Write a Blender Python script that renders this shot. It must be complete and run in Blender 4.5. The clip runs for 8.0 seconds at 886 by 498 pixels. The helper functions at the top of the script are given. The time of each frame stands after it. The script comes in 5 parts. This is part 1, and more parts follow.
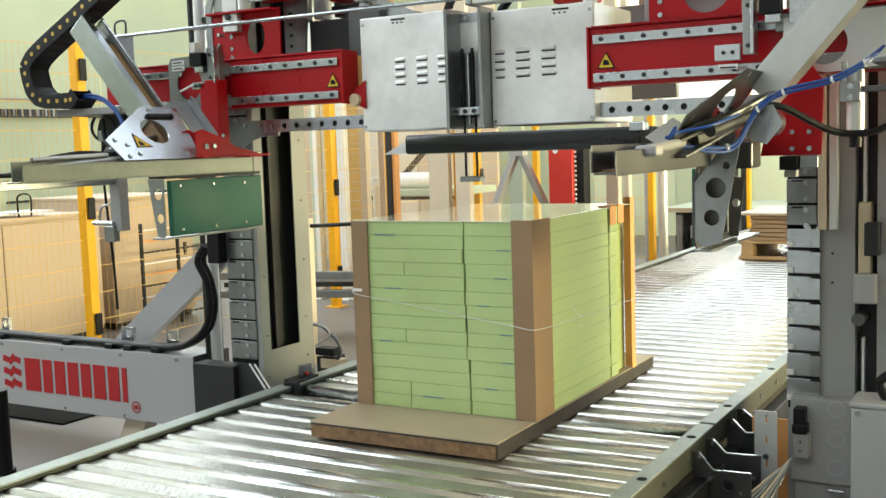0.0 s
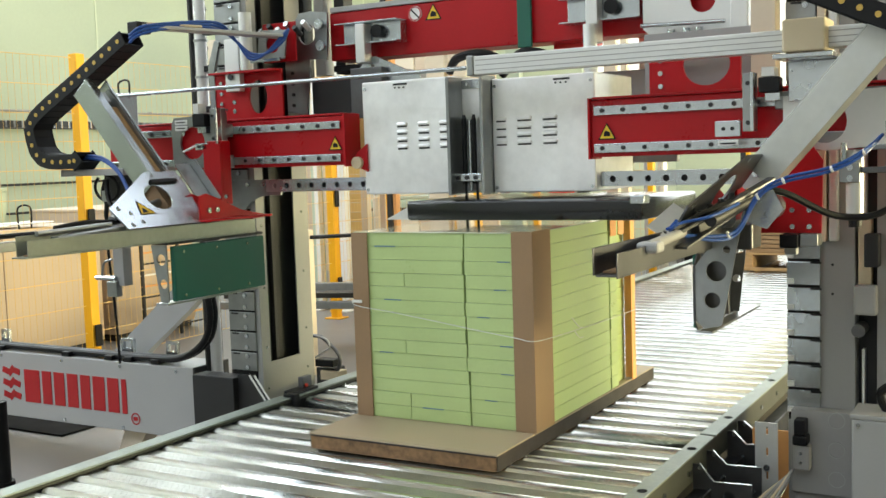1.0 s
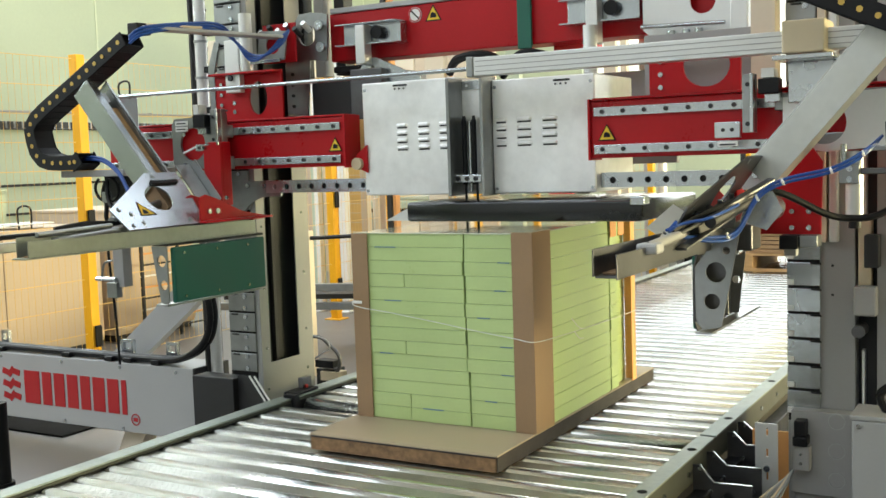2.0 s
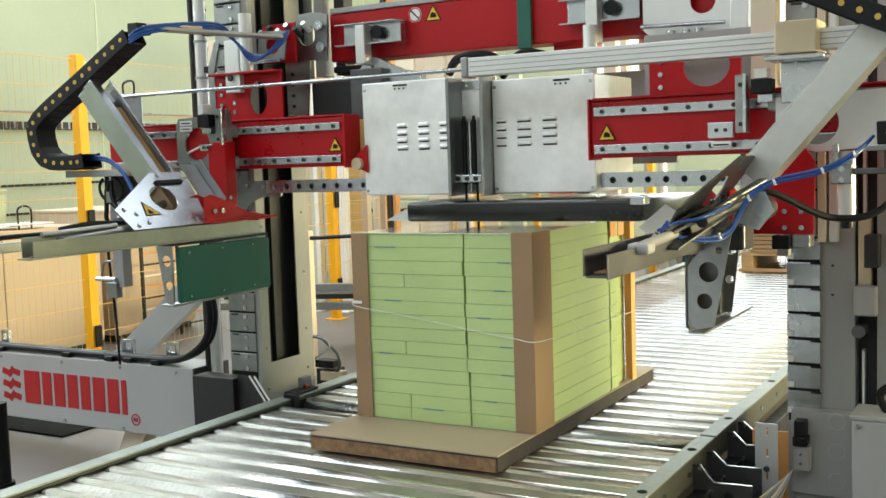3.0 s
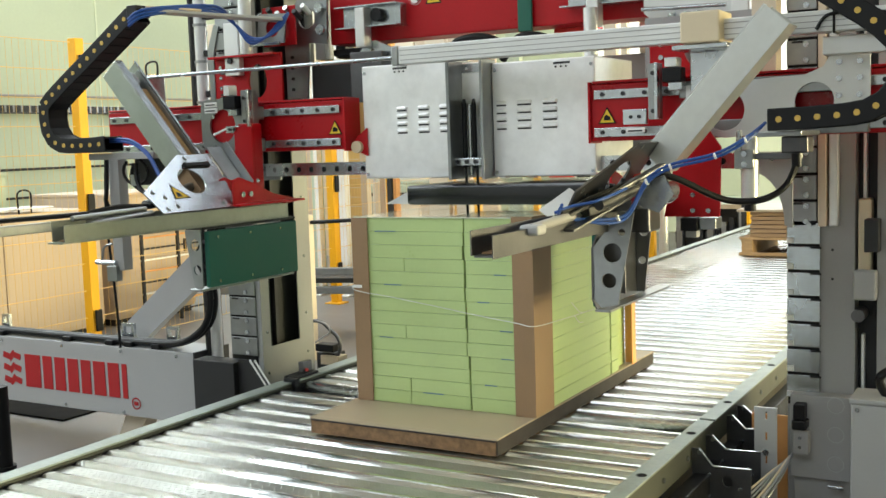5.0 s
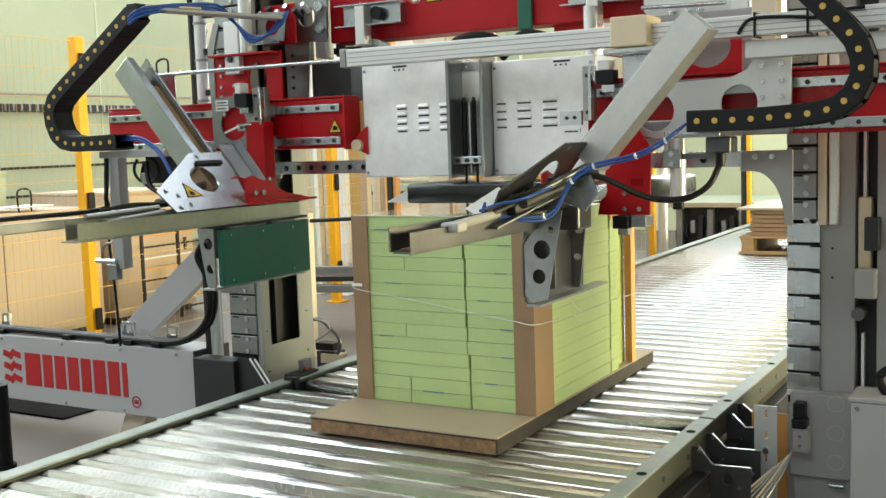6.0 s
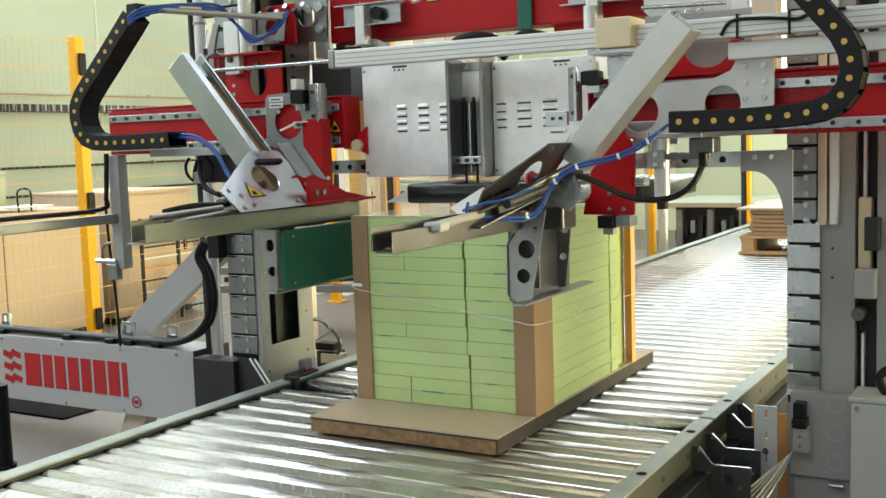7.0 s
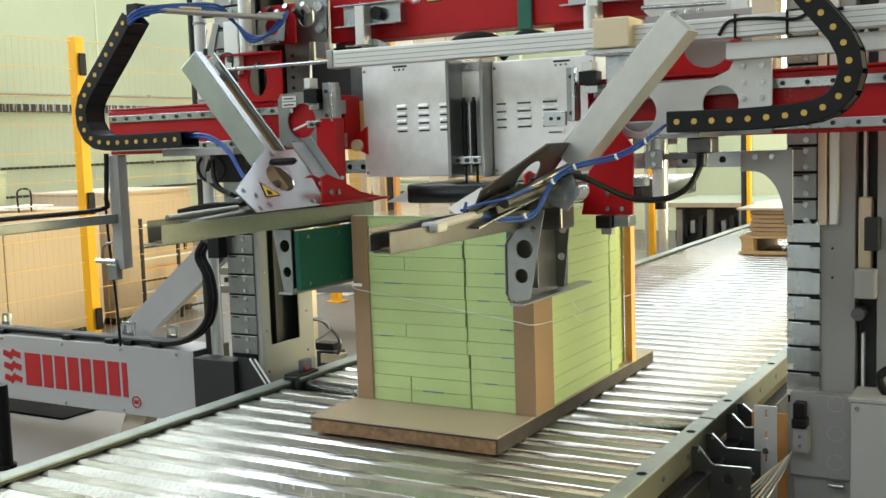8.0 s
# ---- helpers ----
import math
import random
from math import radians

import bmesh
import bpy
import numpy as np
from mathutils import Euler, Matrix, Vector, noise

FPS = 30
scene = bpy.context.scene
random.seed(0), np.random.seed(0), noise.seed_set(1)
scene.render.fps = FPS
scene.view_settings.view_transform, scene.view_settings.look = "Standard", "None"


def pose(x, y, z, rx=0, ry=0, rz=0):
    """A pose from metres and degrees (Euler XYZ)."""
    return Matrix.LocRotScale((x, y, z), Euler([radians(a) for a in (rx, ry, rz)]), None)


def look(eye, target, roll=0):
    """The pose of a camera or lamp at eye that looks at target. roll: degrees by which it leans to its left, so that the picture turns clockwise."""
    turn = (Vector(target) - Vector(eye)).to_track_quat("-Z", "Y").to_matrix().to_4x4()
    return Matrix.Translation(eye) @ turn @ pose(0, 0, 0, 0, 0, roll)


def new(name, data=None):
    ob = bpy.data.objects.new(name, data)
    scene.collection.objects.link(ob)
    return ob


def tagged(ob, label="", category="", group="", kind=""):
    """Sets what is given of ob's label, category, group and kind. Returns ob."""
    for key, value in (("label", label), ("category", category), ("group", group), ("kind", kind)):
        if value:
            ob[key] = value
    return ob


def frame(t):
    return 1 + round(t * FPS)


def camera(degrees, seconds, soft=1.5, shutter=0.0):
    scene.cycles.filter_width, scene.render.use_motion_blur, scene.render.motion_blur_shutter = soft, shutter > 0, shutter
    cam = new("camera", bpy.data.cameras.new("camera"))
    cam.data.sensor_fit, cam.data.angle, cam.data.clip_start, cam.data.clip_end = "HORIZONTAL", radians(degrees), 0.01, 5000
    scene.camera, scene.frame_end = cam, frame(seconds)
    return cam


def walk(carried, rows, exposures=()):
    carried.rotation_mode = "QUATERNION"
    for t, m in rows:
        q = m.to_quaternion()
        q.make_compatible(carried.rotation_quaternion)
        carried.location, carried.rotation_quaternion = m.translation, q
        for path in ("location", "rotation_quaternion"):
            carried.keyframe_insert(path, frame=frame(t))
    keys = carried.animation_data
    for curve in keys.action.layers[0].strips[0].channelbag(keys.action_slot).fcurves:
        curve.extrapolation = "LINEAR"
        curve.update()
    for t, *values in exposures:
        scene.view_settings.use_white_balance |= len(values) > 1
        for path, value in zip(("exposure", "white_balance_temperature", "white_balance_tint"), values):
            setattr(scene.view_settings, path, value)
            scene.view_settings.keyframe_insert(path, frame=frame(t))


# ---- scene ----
cam = camera(45.0, 8.0, soft=1.5)
walk(cam, [
    (0, pose(0, 0, 1.5477, 84.499, 1.905, 29.729)),
    (0.5, pose(0, 0, 1.5477, 84.872, 1.905, 29.729)),
    (1, pose(0, 0, 1.5477, 85.105, 1.905, 29.729)),
    (1.5, pose(0, 0, 1.5477, 85.150, 1.905, 29.729)),
    (3, pose(0, 0, 1.5477, 85.150, 1.905, 29.729)),
    (3.5, pose(0, 0, 1.5477, 85.150, 1.905, 29.729)),
    (4, pose(0, 0, 1.5477, 84.826, 1.905, 29.729)),
    (4.5, pose(0, 0, 1.5477, 84.484, 1.905, 29.729)),
    (6, pose(0, 0, 1.5477, 84.224, 1.905, 29.729)),
    (6.5, pose(0, 0, 1.5477, 84.224, 1.905, 29.729)),
    (8, pose(0, 0, 1.5477, 84.224, 1.905, 29.729)),
])

# ---- light ----
world = bpy.data.worlds.new("sky")
scene.world = world
world.use_nodes = True
sky = world.node_tree.nodes.new("ShaderNodeTexSky")
sky.sky_type, sky.sun_disc = "NISHITA", False
sky.sun_elevation, sky.sun_rotation = radians(50), radians(60)
world.node_tree.links.new(sky.outputs[0], world.node_tree.nodes["Background"].inputs[0])
world.node_tree.nodes["Background"].inputs[1].default_value = 0.15
scene.view_settings.exposure = -1.07


def window_light(name, eye, target, w, h, watts, colour=(1.0, 0.97, 0.9)):
    data = bpy.data.lights.new(name, "AREA")
    data.shape, data.size, data.size_y, data.energy, data.color = "RECTANGLE", w, h, watts, colour
    ob = new(name, data)
    ob.matrix_basis = look(eye, target)
    return ob


window_light("skylight_fill_lamp", (-9.5, 2.0, 7.9), (-9.5, 2.0, 0), 6.0, 3.2, 680, (0.86, 0.94, 1.0))
window_light("skylight_fill_lamp", (-4.5, 9.0, 7.9), (-4.5, 9.0, 0), 16, 3.2, 850, (0.88, 0.95, 1.0))
# added behind the viewpoint, unseen: fill for the covers and front faces
window_light("skylight_fill_lamp", (-4.5, -4.5, 7.9), (-4.5, -4.5, 0), 16, 3.2, 1350, (0.86, 0.94, 1.0))
window_light("window_lamp", (-1.5, 21.8, 4.25), (-1.5, 0, 4.25), 14, 4.0, 1600, (0.88, 0.95, 1.0))
window_light("window_lamp", (9.8, 9.5, 1.9), (-5, 9.5, 1.9), 11, 2.4, 6200, (1.0, 0.88, 0.50))
# fill through an added, unseen west opening, for roller and metal highlights
window_light("west_fill_lamp", (-12.8, 5.0, 6.2), (0, 5.0, 6.2), 20, 2.8, 2600, (0.84, 0.94, 1.0))

# ---- materials ----


def mat(name, base, rough=0.5, metal=0.0, vary=0.12, scale=6.0, fine=120.0, bump=0.05, random_tint=0.0, stretch=(1, 1, 1), spec=0.5, coat=0.0):
    """Two-scale colour and roughness variation over object space, with fine relief."""
    m = bpy.data.materials.new(name)
    m.use_nodes = True
    n, l = m.node_tree.nodes, m.node_tree.links
    b = n["Principled BSDF"]
    b.inputs["Metallic"].default_value = metal
    b.inputs["Specular IOR Level"].default_value = spec
    b.inputs["Coat Weight"].default_value = coat
    co = n.new("ShaderNodeTexCoord")
    mp = n.new("ShaderNodeMapping")
    mp.inputs["Scale"].default_value = stretch
    l.new(co.outputs["Object"], mp.inputs["Vector"])
    big, small = n.new("ShaderNodeTexNoise"), n.new("ShaderNodeTexNoise")
    for tex, s, d in ((big, scale, 5), (small, fine, 3)):
        tex.inputs["Scale"].default_value, tex.inputs["Detail"].default_value = s, d
        l.new(mp.outputs[0], tex.inputs["Vector"])
    add = n.new("ShaderNodeMath")
    add.operation = "MULTIPLY_ADD"
    l.new(small.outputs["Fac"], add.inputs[0])
    add.inputs[1].default_value = 0.35
    l.new(big.outputs["Fac"], add.inputs[2])
    last = add.outputs[0]
    if random_tint:
        info = n.new("ShaderNodeObjectInfo")
        a2 = n.new("ShaderNodeMath")
        a2.operation = "MULTIPLY_ADD"
        l.new(info.outputs["Random"], a2.inputs[0])
        a2.inputs[1].default_value = random_tint
        l.new(last, a2.inputs[2])
        last = a2.outputs[0]
    ramp = n.new("ShaderNodeMapRange")
    ramp.inputs["From Min"].default_value, ramp.inputs["From Max"].default_value = 0.35, 1.0 + random_tint
    ramp.inputs["To Min"].default_value, ramp.inputs["To Max"].default_value = 1 - vary, 1 + vary
    l.new(last, ramp.inputs["Value"])
    mul = n.new("ShaderNodeVectorMath")
    mul.operation = "SCALE"
    mul.inputs[0].default_value = base
    l.new(ramp.outputs[0], mul.inputs["Scale"])
    l.new(mul.outputs[0], b.inputs["Base Color"])
    rr = n.new("ShaderNodeMapRange")
    rr.inputs["From Min"].default_value, rr.inputs["From Max"].default_value = 0.4, 0.9
    rr.inputs["To Min"].default_value, rr.inputs["To Max"].default_value = max(0.03, rough - (0.03 if metal > 0.5 else 0.1)), min(1, rough + (0.04 if metal > 0.5 else 0.1))
    l.new(add.outputs[0], rr.inputs["Value"])
    l.new(rr.outputs[0], b.inputs["Roughness"])
    if bump:
        bp = n.new("ShaderNodeBump")
        bp.inputs["Strength"].default_value, bp.inputs["Distance"].default_value = bump, 0.004
        l.new(add.outputs[0], bp.inputs["Height"])
        l.new(bp.outputs[0], b.inputs["Normal"])
    return m


def glassy(name, base, rough, alpha):
    m = mat(name, base, rough, vary=0.03)
    m.node_tree.nodes["Principled BSDF"].inputs["Alpha"].default_value = alpha
    return m


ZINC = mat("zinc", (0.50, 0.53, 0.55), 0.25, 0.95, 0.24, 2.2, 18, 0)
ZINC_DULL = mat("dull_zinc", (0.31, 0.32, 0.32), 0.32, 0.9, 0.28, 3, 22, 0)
# dark steel, also the darkened copy of zinc for parts in shade
SHADE_STEEL = mat("shade_steel", (0.13, 0.13, 0.135), 0.35, 0.85, 0.2, 7, 60, 0.02)
STEEL = mat("sheet_steel", (0.86, 0.86, 0.855), 0.36, 0.5, 0.16, 4.5, 30, 0)
ROLLER = mat("roller_steel", (0.76, 0.77, 0.77), 0.24, 1.0, 0.3, 9, 160, 0.008, 0.2, stretch=(0.35, 1, 1))
TREAD = mat("tread_zinc", (0.44, 0.45, 0.41), 0.36, 0.9, 0.3, 7, 120, 0.02, 0.25)
RED = mat("red_paint", (0.41, 0.004, 0.009), 0.34, 0.0, 0.14, 4, 90, 0.03, spec=0.3)
RED_BRIGHT = mat("bright_red_paint", (0.62, 0.03, 0.02), 0.4)
CREAM = mat("cream_paint", (0.66, 0.565, 0.44), 0.5, 0, 0.06, 2, 60, 0.03)
GREY = mat("grey_paint", (0.33, 0.325, 0.32), 0.45, 0, 0.06, 3, 90, 0.03)
GREY_PALE = mat("pale_grey_paint", (0.40, 0.40, 0.40), 0.45, 0, 0.06, 3, 90, 0.03)
BLACK = mat("black_plastic", (0.007, 0.007, 0.008), 0.45, 0, 0.3, 8, 90, 0.04, spec=0.25)
DARK = mat("dark_steel", (0.022, 0.022, 0.023), 0.5, 0.1, 0.3, 8, 90, 0.05)
GLOSS_BLACK = mat("gloss_black", (0.008, 0.009, 0.009), 0.2, 0, 0.3, 6, 60, 0.0)
SLOT = mat("slot_rubber", (0.02, 0.021, 0.022), 0.6, 0)
GREEN = mat("green_rubber", (0.004, 0.10, 0.065), 0.55, 0, 0.12, 5, 120, 0.06)
LIME = mat("lime_carton", (0.46, 0.585, 0.255), 0.36, 0, 0.08, 5, 80, 0.0, 0.25)
CARD = mat("brown_card", (0.30, 0.19, 0.105), 0.75, 0, 0.1, 6, 60, 0.05)
CARD_ORANGE = mat("orange_card", (0.75, 0.36, 0.12), 0.65, 0, 0.1, 6, 60, 0.05)
CHIP = mat("chipboard", (0.21, 0.12, 0.058), 0.8, 0, 0.55, 40, 260, 0.3)
CARD_TOP = mat("board_top", (0.40, 0.32, 0.225), 0.42, 0, 0.12, 5, 60, 0.03)
EDGE_DARK = mat("board_edge", (0.022, 0.015, 0.014), 0.6, 0, 0.2, 8, 90, 0.05)
COLUMN = mat("warm_grey_paint", (0.34, 0.335, 0.31), 0.45, 0, 0.08, 2.5, 70, 0.03)
PALE_ZINC = mat("pale_zinc", (0.60, 0.61, 0.58), 0.4, 0.6, 0.12, 3, 40, 0.01)
TROUGH = mat("matt_zinc", (0.30, 0.32, 0.28), 0.5, 0.85, 0.2, 3, 40, 0.02)
MATT_BLACK = mat("matt_black", (0.012, 0.012, 0.012), 0.85, 0, 0.3, 6, 90, 0.1, spec=0.1)
YELLOW = mat("yellow_paint", (0.85, 0.42, 0.005), 0.4, 0, 0.08)
AMBER = mat("amber_wire", (0.75, 0.50, 0.18), 0.45, 0, 0.1)
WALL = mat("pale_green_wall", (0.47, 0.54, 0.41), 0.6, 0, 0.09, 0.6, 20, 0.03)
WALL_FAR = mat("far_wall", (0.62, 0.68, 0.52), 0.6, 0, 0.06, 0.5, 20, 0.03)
RAIL = mat("dirty_rail", (0.075, 0.078, 0.06), 0.5, 0.3, 0.35, 5, 60, 0.05)
RAIL_TOP = mat("rail_zinc", (0.33, 0.37, 0.34), 0.5, 0.6, 0.3, 4, 50, 0.03)
NEUTRAL = mat("white_hall_wall", (0.50, 0.51, 0.52), 0.6, 0, 0.05, 0.6, 20, 0.03)
FLOOR = mat("concrete_floor", (0.18, 0.165, 0.15), 0.45, 0, 0.22, 1.2, 30, 0.05)
CEIL = mat("ceiling_panel", (0.42, 0.42, 0.42), 0.7, 0, 0.05, 1, 20, 0.02)
PEACH = mat("peach_panel", (0.56, 0.44, 0.32), 0.5, 0, 0.05, 1.2, 50, 0.03)
BLUE_TAPE = mat("blue_tape", (0.10, 0.22, 0.36), 0.5)
BLUE = mat("blue_hose", (0.015, 0.07, 0.30), 0.35)
WHITE = mat("white_paint", (0.8, 0.8, 0.78), 0.5, 0, 0.04)
WOOD = mat("pallet_wood", (0.40, 0.25, 0.12), 0.75, 0, 0.25, 7, 80, 0.1, stretch=(1, 6, 6))
TOPFILM = mat("film_top", (0.62, 0.68, 0.52), 0.1, 0, 0.06, 4, 60, 0.03, spec=0.8, coat=0.6)
STRAP = glassy("clear_strap", (0.9, 0.92, 0.9), 0.25, 0.75)
INK_RED = mat("red_letters", (0.42, 0.01, 0.015), 0.5, 0, 0.05)
YELLOW_SIGN = mat("sign_yellow", (0.75, 0.48, 0.02), 0.5, 0, 0.05)
IVORY = mat("ivory_plastic", (0.66, 0.55, 0.38), 0.5, 0, 0.05)
GOLD = mat("gold_pin", (0.55, 0.36, 0.08), 0.4, 0.3, 0.1)
ALU = mat("anodised_aluminium", (0.70, 0.70, 0.69), 0.38, 0.55, 0.04, 4, 60, 0.02)

# ---- mesh helpers ----
ORIGIN = {}


def thing(name, x, y, z, label, category, group="", kind=""):
    ob = new(name)
    ob.empty_display_size = 0.1
    ob.location = (x, y, z)
    ORIGIN[ob] = Vector((x, y, z))
    return tagged(ob, label, category, group, kind)


def to_mesh(name, bm, material):
    bmesh.ops.recalc_face_normals(bm, faces=bm.faces)
    me = bpy.data.meshes.new(name)
    bm.to_mesh(me)
    bm.free()
    me.materials.append(material)
    return me


def part(name, bm, material, parent, label="", smooth=False):
    """One mesh, built in world coordinates, under a thing or a part."""
    at = ORIGIN[parent]
    bmesh.ops.translate(bm, verts=bm.verts, vec=-at)
    me = to_mesh(name, bm, material)
    if smooth:
        for p in me.polygons:
            p.use_smooth = True
        me.set_sharp_from_angle(angle=radians(35))
    ob = new(name, me)
    ob.parent = parent
    ORIGIN[ob] = at
    return tagged(ob, label)


def structure(name, bm, material, label, category):
    me = to_mesh(name, bm, material)
    ob = new(name, me)
    ORIGIN[ob] = Vector((0, 0, 0))
    return tagged(ob, label, category, kind="structure")


def merge(bm, other):
    me = bpy.data.meshes.new("scratch")
    other.to_mesh(me)
    other.free()
    bm.from_mesh(me)
    bpy.data.meshes.remove(me)
    return bm


def box(x0, x1, y0, y1, z0, z1, bevel=0.004, bm=None, m=None):
    b = bmesh.new()
    bmesh.ops.create_cube(b, size=1, matrix=Matrix.LocRotScale(((x0 + x1) / 2, (y0 + y1) / 2, (z0 + z1) / 2), None, (abs(x1 - x0), abs(y1 - y0), abs(z1 - z0))))
    if bevel:
        bmesh.ops.bevel(b, geom=b.edges, offset=bevel, segments=2, affect="EDGES", profile=0.5)
    if m:
        bmesh.ops.transform(b, matrix=m, verts=b.verts)
    return merge(bm, b) if bm else b


def rod(p, q, r, bm=None, seg=14, r2=None):
    b = bmesh.new()
    p, q = Vector(p), Vector(q)
    d = q - p
    m = Matrix.Translation((p + q) / 2) @ d.to_track_quat("Z", "Y").to_matrix().to_4x4()
    bmesh.ops.create_cone(b, cap_ends=True, segments=seg, radius1=r, radius2=r if r2 is None else r2, depth=d.length, matrix=m)
    return merge(bm, b) if bm else b


def beam(p, q, w, h, up=(0, 0, 1), bevel=0.004, bm=None):
    """A square bar from p to q, w across and h along up."""
    p, q = Vector(p), Vector(q)
    d = (q - p).normalized()
    u = Vector(up)
    u = (u - d * u.dot(d)).normalized()
    s = d.cross(u)
    m = Matrix((s, u, d)).transposed().to_4x4()
    m.translation = (p + q) / 2
    L = (q - p).length
    return box(-w / 2, w / 2, -h / 2, h / 2, -L / 2, L / 2, bevel, bm, m)


def circle(cx, cy, r, n=20, sx=1.0):
    return [(cx + r * sx * math.cos(2 * math.pi * i / n), cy + r * math.sin(2 * math.pi * i / n)) for i in range(n)]


def plate(outline, holes, thick, m, bm=None, bevel=0.0):
    """A flat sheet cut to an outline with holes, in the plane's own u, v; thickness along its normal."""
    b = bmesh.new()
    edges = []
    for loop in (outline, *holes):
        vs = [b.verts.new((u, v, 0)) for u, v in loop]
        edges += [b.edges.new((vs[i], vs[(i + 1) % len(vs)])) for i in range(len(vs))]
    bmesh.ops.triangle_fill(b, use_beauty=True, use_dissolve=True, edges=edges)
    ext = bmesh.ops.extrude_face_region(b, geom=b.faces[:])
    bmesh.ops.translate(b, verts=[v for v in ext["geom"] if isinstance(v, bmesh.types.BMVert)], vec=(0, 0, thick))
    bmesh.ops.recalc_face_normals(b, faces=b.faces)
    bmesh.ops.transform(b, matrix=m, verts=b.verts)
    return merge(bm, b) if bm else b


def facing(origin, u, v):
    """The pose whose x runs along u, y along v and z towards u x v."""
    u, v = Vector(u).normalized(), Vector(v).normalized()
    m = Matrix((u, v, u.cross(v))).transposed().to_4x4()
    m.translation = Vector(origin)
    return m


def front(y):
    """Plane that faces the -y side: u is x, v is z."""
    return facing((0, y, 0), (1, 0, 0), (0, 0, 1))


def hose(points, r, bm=None, seg=8, steps=8):
    """A round tube along a smooth line through the points."""
    pts = [Vector(p) for p in points]
    line = []
    for i in range(len(pts) - 1):
        a, b, c, d = pts[max(i - 1, 0)], pts[i], pts[i + 1], pts[min(i + 2, len(pts) - 1)]
        for k in range(steps):
            t = k / steps
            line.append(0.5 * ((2 * b) + (c - a) * t + (2 * a - 5 * b + 4 * c - d) * t * t + (3 * b - a - 3 * c + d) * t ** 3))
    line.append(pts[-1])
    b = bmesh.new()
    rings = []
    side = Vector((0.31, 0.77, 0.55))
    for i, p in enumerate(line):
        d = (line[min(i + 1, len(line) - 1)] - line[max(i - 1, 0)]).normalized()
        u = d.cross(side).normalized()
        v = d.cross(u)
        rings.append([b.verts.new(p + r * (math.cos(2 * math.pi * k / seg) * u + math.sin(2 * math.pi * k / seg) * v)) for k in range(seg)])
    for r0, r1 in zip(rings, rings[1:]):
        for k in range(seg):
            b.faces.new((r0[k], r0[(k + 1) % seg], r1[(k + 1) % seg], r1[k]))
    b.faces.new(rings[0])
    b.faces.new(rings[-1])
    return merge(bm, b) if bm else b

# ---- hall ----
X0, X1, Y0, Y1, ZC = -13.0, 10.0, -9.0, 22.0, 8.0


def hall():
    structure("floor", box(X0, X1, Y0, Y1, -0.2, 0, 0), FLOOR, "smooth grey concrete factory floor with stains", "floor")
    b = box(X0 - 0.3, X0, Y0, Y1, 0, 4.8, 0)
    box(X0 - 0.3, X0, Y0, Y1, 7.7, ZC, 0, b)
    box(X0 - 0.3, X0, Y0, -5.2, 4.8, 7.7, 0, b)
    box(X0 - 0.3, X0, 15.2, Y1, 4.8, 7.7, 0, b)
    structure("wall_west", b, WALL, "pale green painted factory wall", "wall")
    structure("wall_south", box(X0, X1, Y0 - 0.3, Y0, 0, ZC, 0), NEUTRAL, "plain white painted factory wall", "wall")
    b = box(X1, X1 + 0.3, Y0, Y1, 0, 0.6, 0)
    box(X1, X1 + 0.3, Y0, Y1, 3.2, ZC, 0, b)
    box(X1, X1 + 0.3, Y0, 3.9, 0.6, 3.2, 0, b)
    box(X1, X1 + 0.3, 15.1, Y1, 0.6, 3.2, 0, b)
    structure("wall_east", b, WALL, "pale green wall with a long window opening", "wall")
    b = box(X0, X1, Y1, Y1 + 0.3, 0, 2.1, 0)
    box(X0, X1, Y1, Y1 + 0.3, 6.4, ZC, 0, b)
    box(X0, -9, Y1, Y1 + 0.3, 2.1, 6.4, 0, b)
    box(6, X1, Y1, Y1 + 0.3, 2.1, 6.4, 0, b)
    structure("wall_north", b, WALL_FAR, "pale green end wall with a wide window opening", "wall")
    b = bmesh.new()
    for a, c in ((Y0, -6.2), (-2.8, 0.3), (3.7, 7.3), (10.7, Y1)):
        box(X0, X1, a, c, ZC, ZC + 0.2, 0, b)
    for a, c in ((-6.2, -2.8), (0.3, 3.7), (7.3, 10.7)):
        box(X0, -12.6, a, c, ZC, ZC + 0.2, 0, b)
        box(-6.4 if a == 0.3 else 3.6, X1, a, c, ZC, ZC + 0.2, 0, b)
    structure("ceiling", b, CEIL, "pale ceiling panels with long skylight openings", "ceiling")


hall()
GLOW = bpy.data.materials.new("daylight")
GLOW.use_nodes = True
GLOW.node_tree.nodes["Principled BSDF"].inputs["Base Color"].default_value = (0.9, 0.92, 0.9, 1)
GLOW.node_tree.nodes["Principled BSDF"].inputs["Emission Color"].default_value = (1.0, 0.99, 0.94, 1)
GLOW.node_tree.nodes["Principled BSDF"].inputs["Emission Strength"].default_value = 1.6
structure("backdrop", box(-15.0, -14.9, -7, 17, 3, 9, 0), GLOW, "plain bright sheet outside the added, unseen west opening", "backdrop")
structure("backdrop", box(-12, 9, 24.0, 24.05, -1, 9, 0), GLOW, "plain bright daylight outside the end window", "backdrop")

# ---- roller conveyor ----
CX0, CX1, CZ, PITCH, RR = -3.035, -1.15, 0.45, 0.145, 0.050


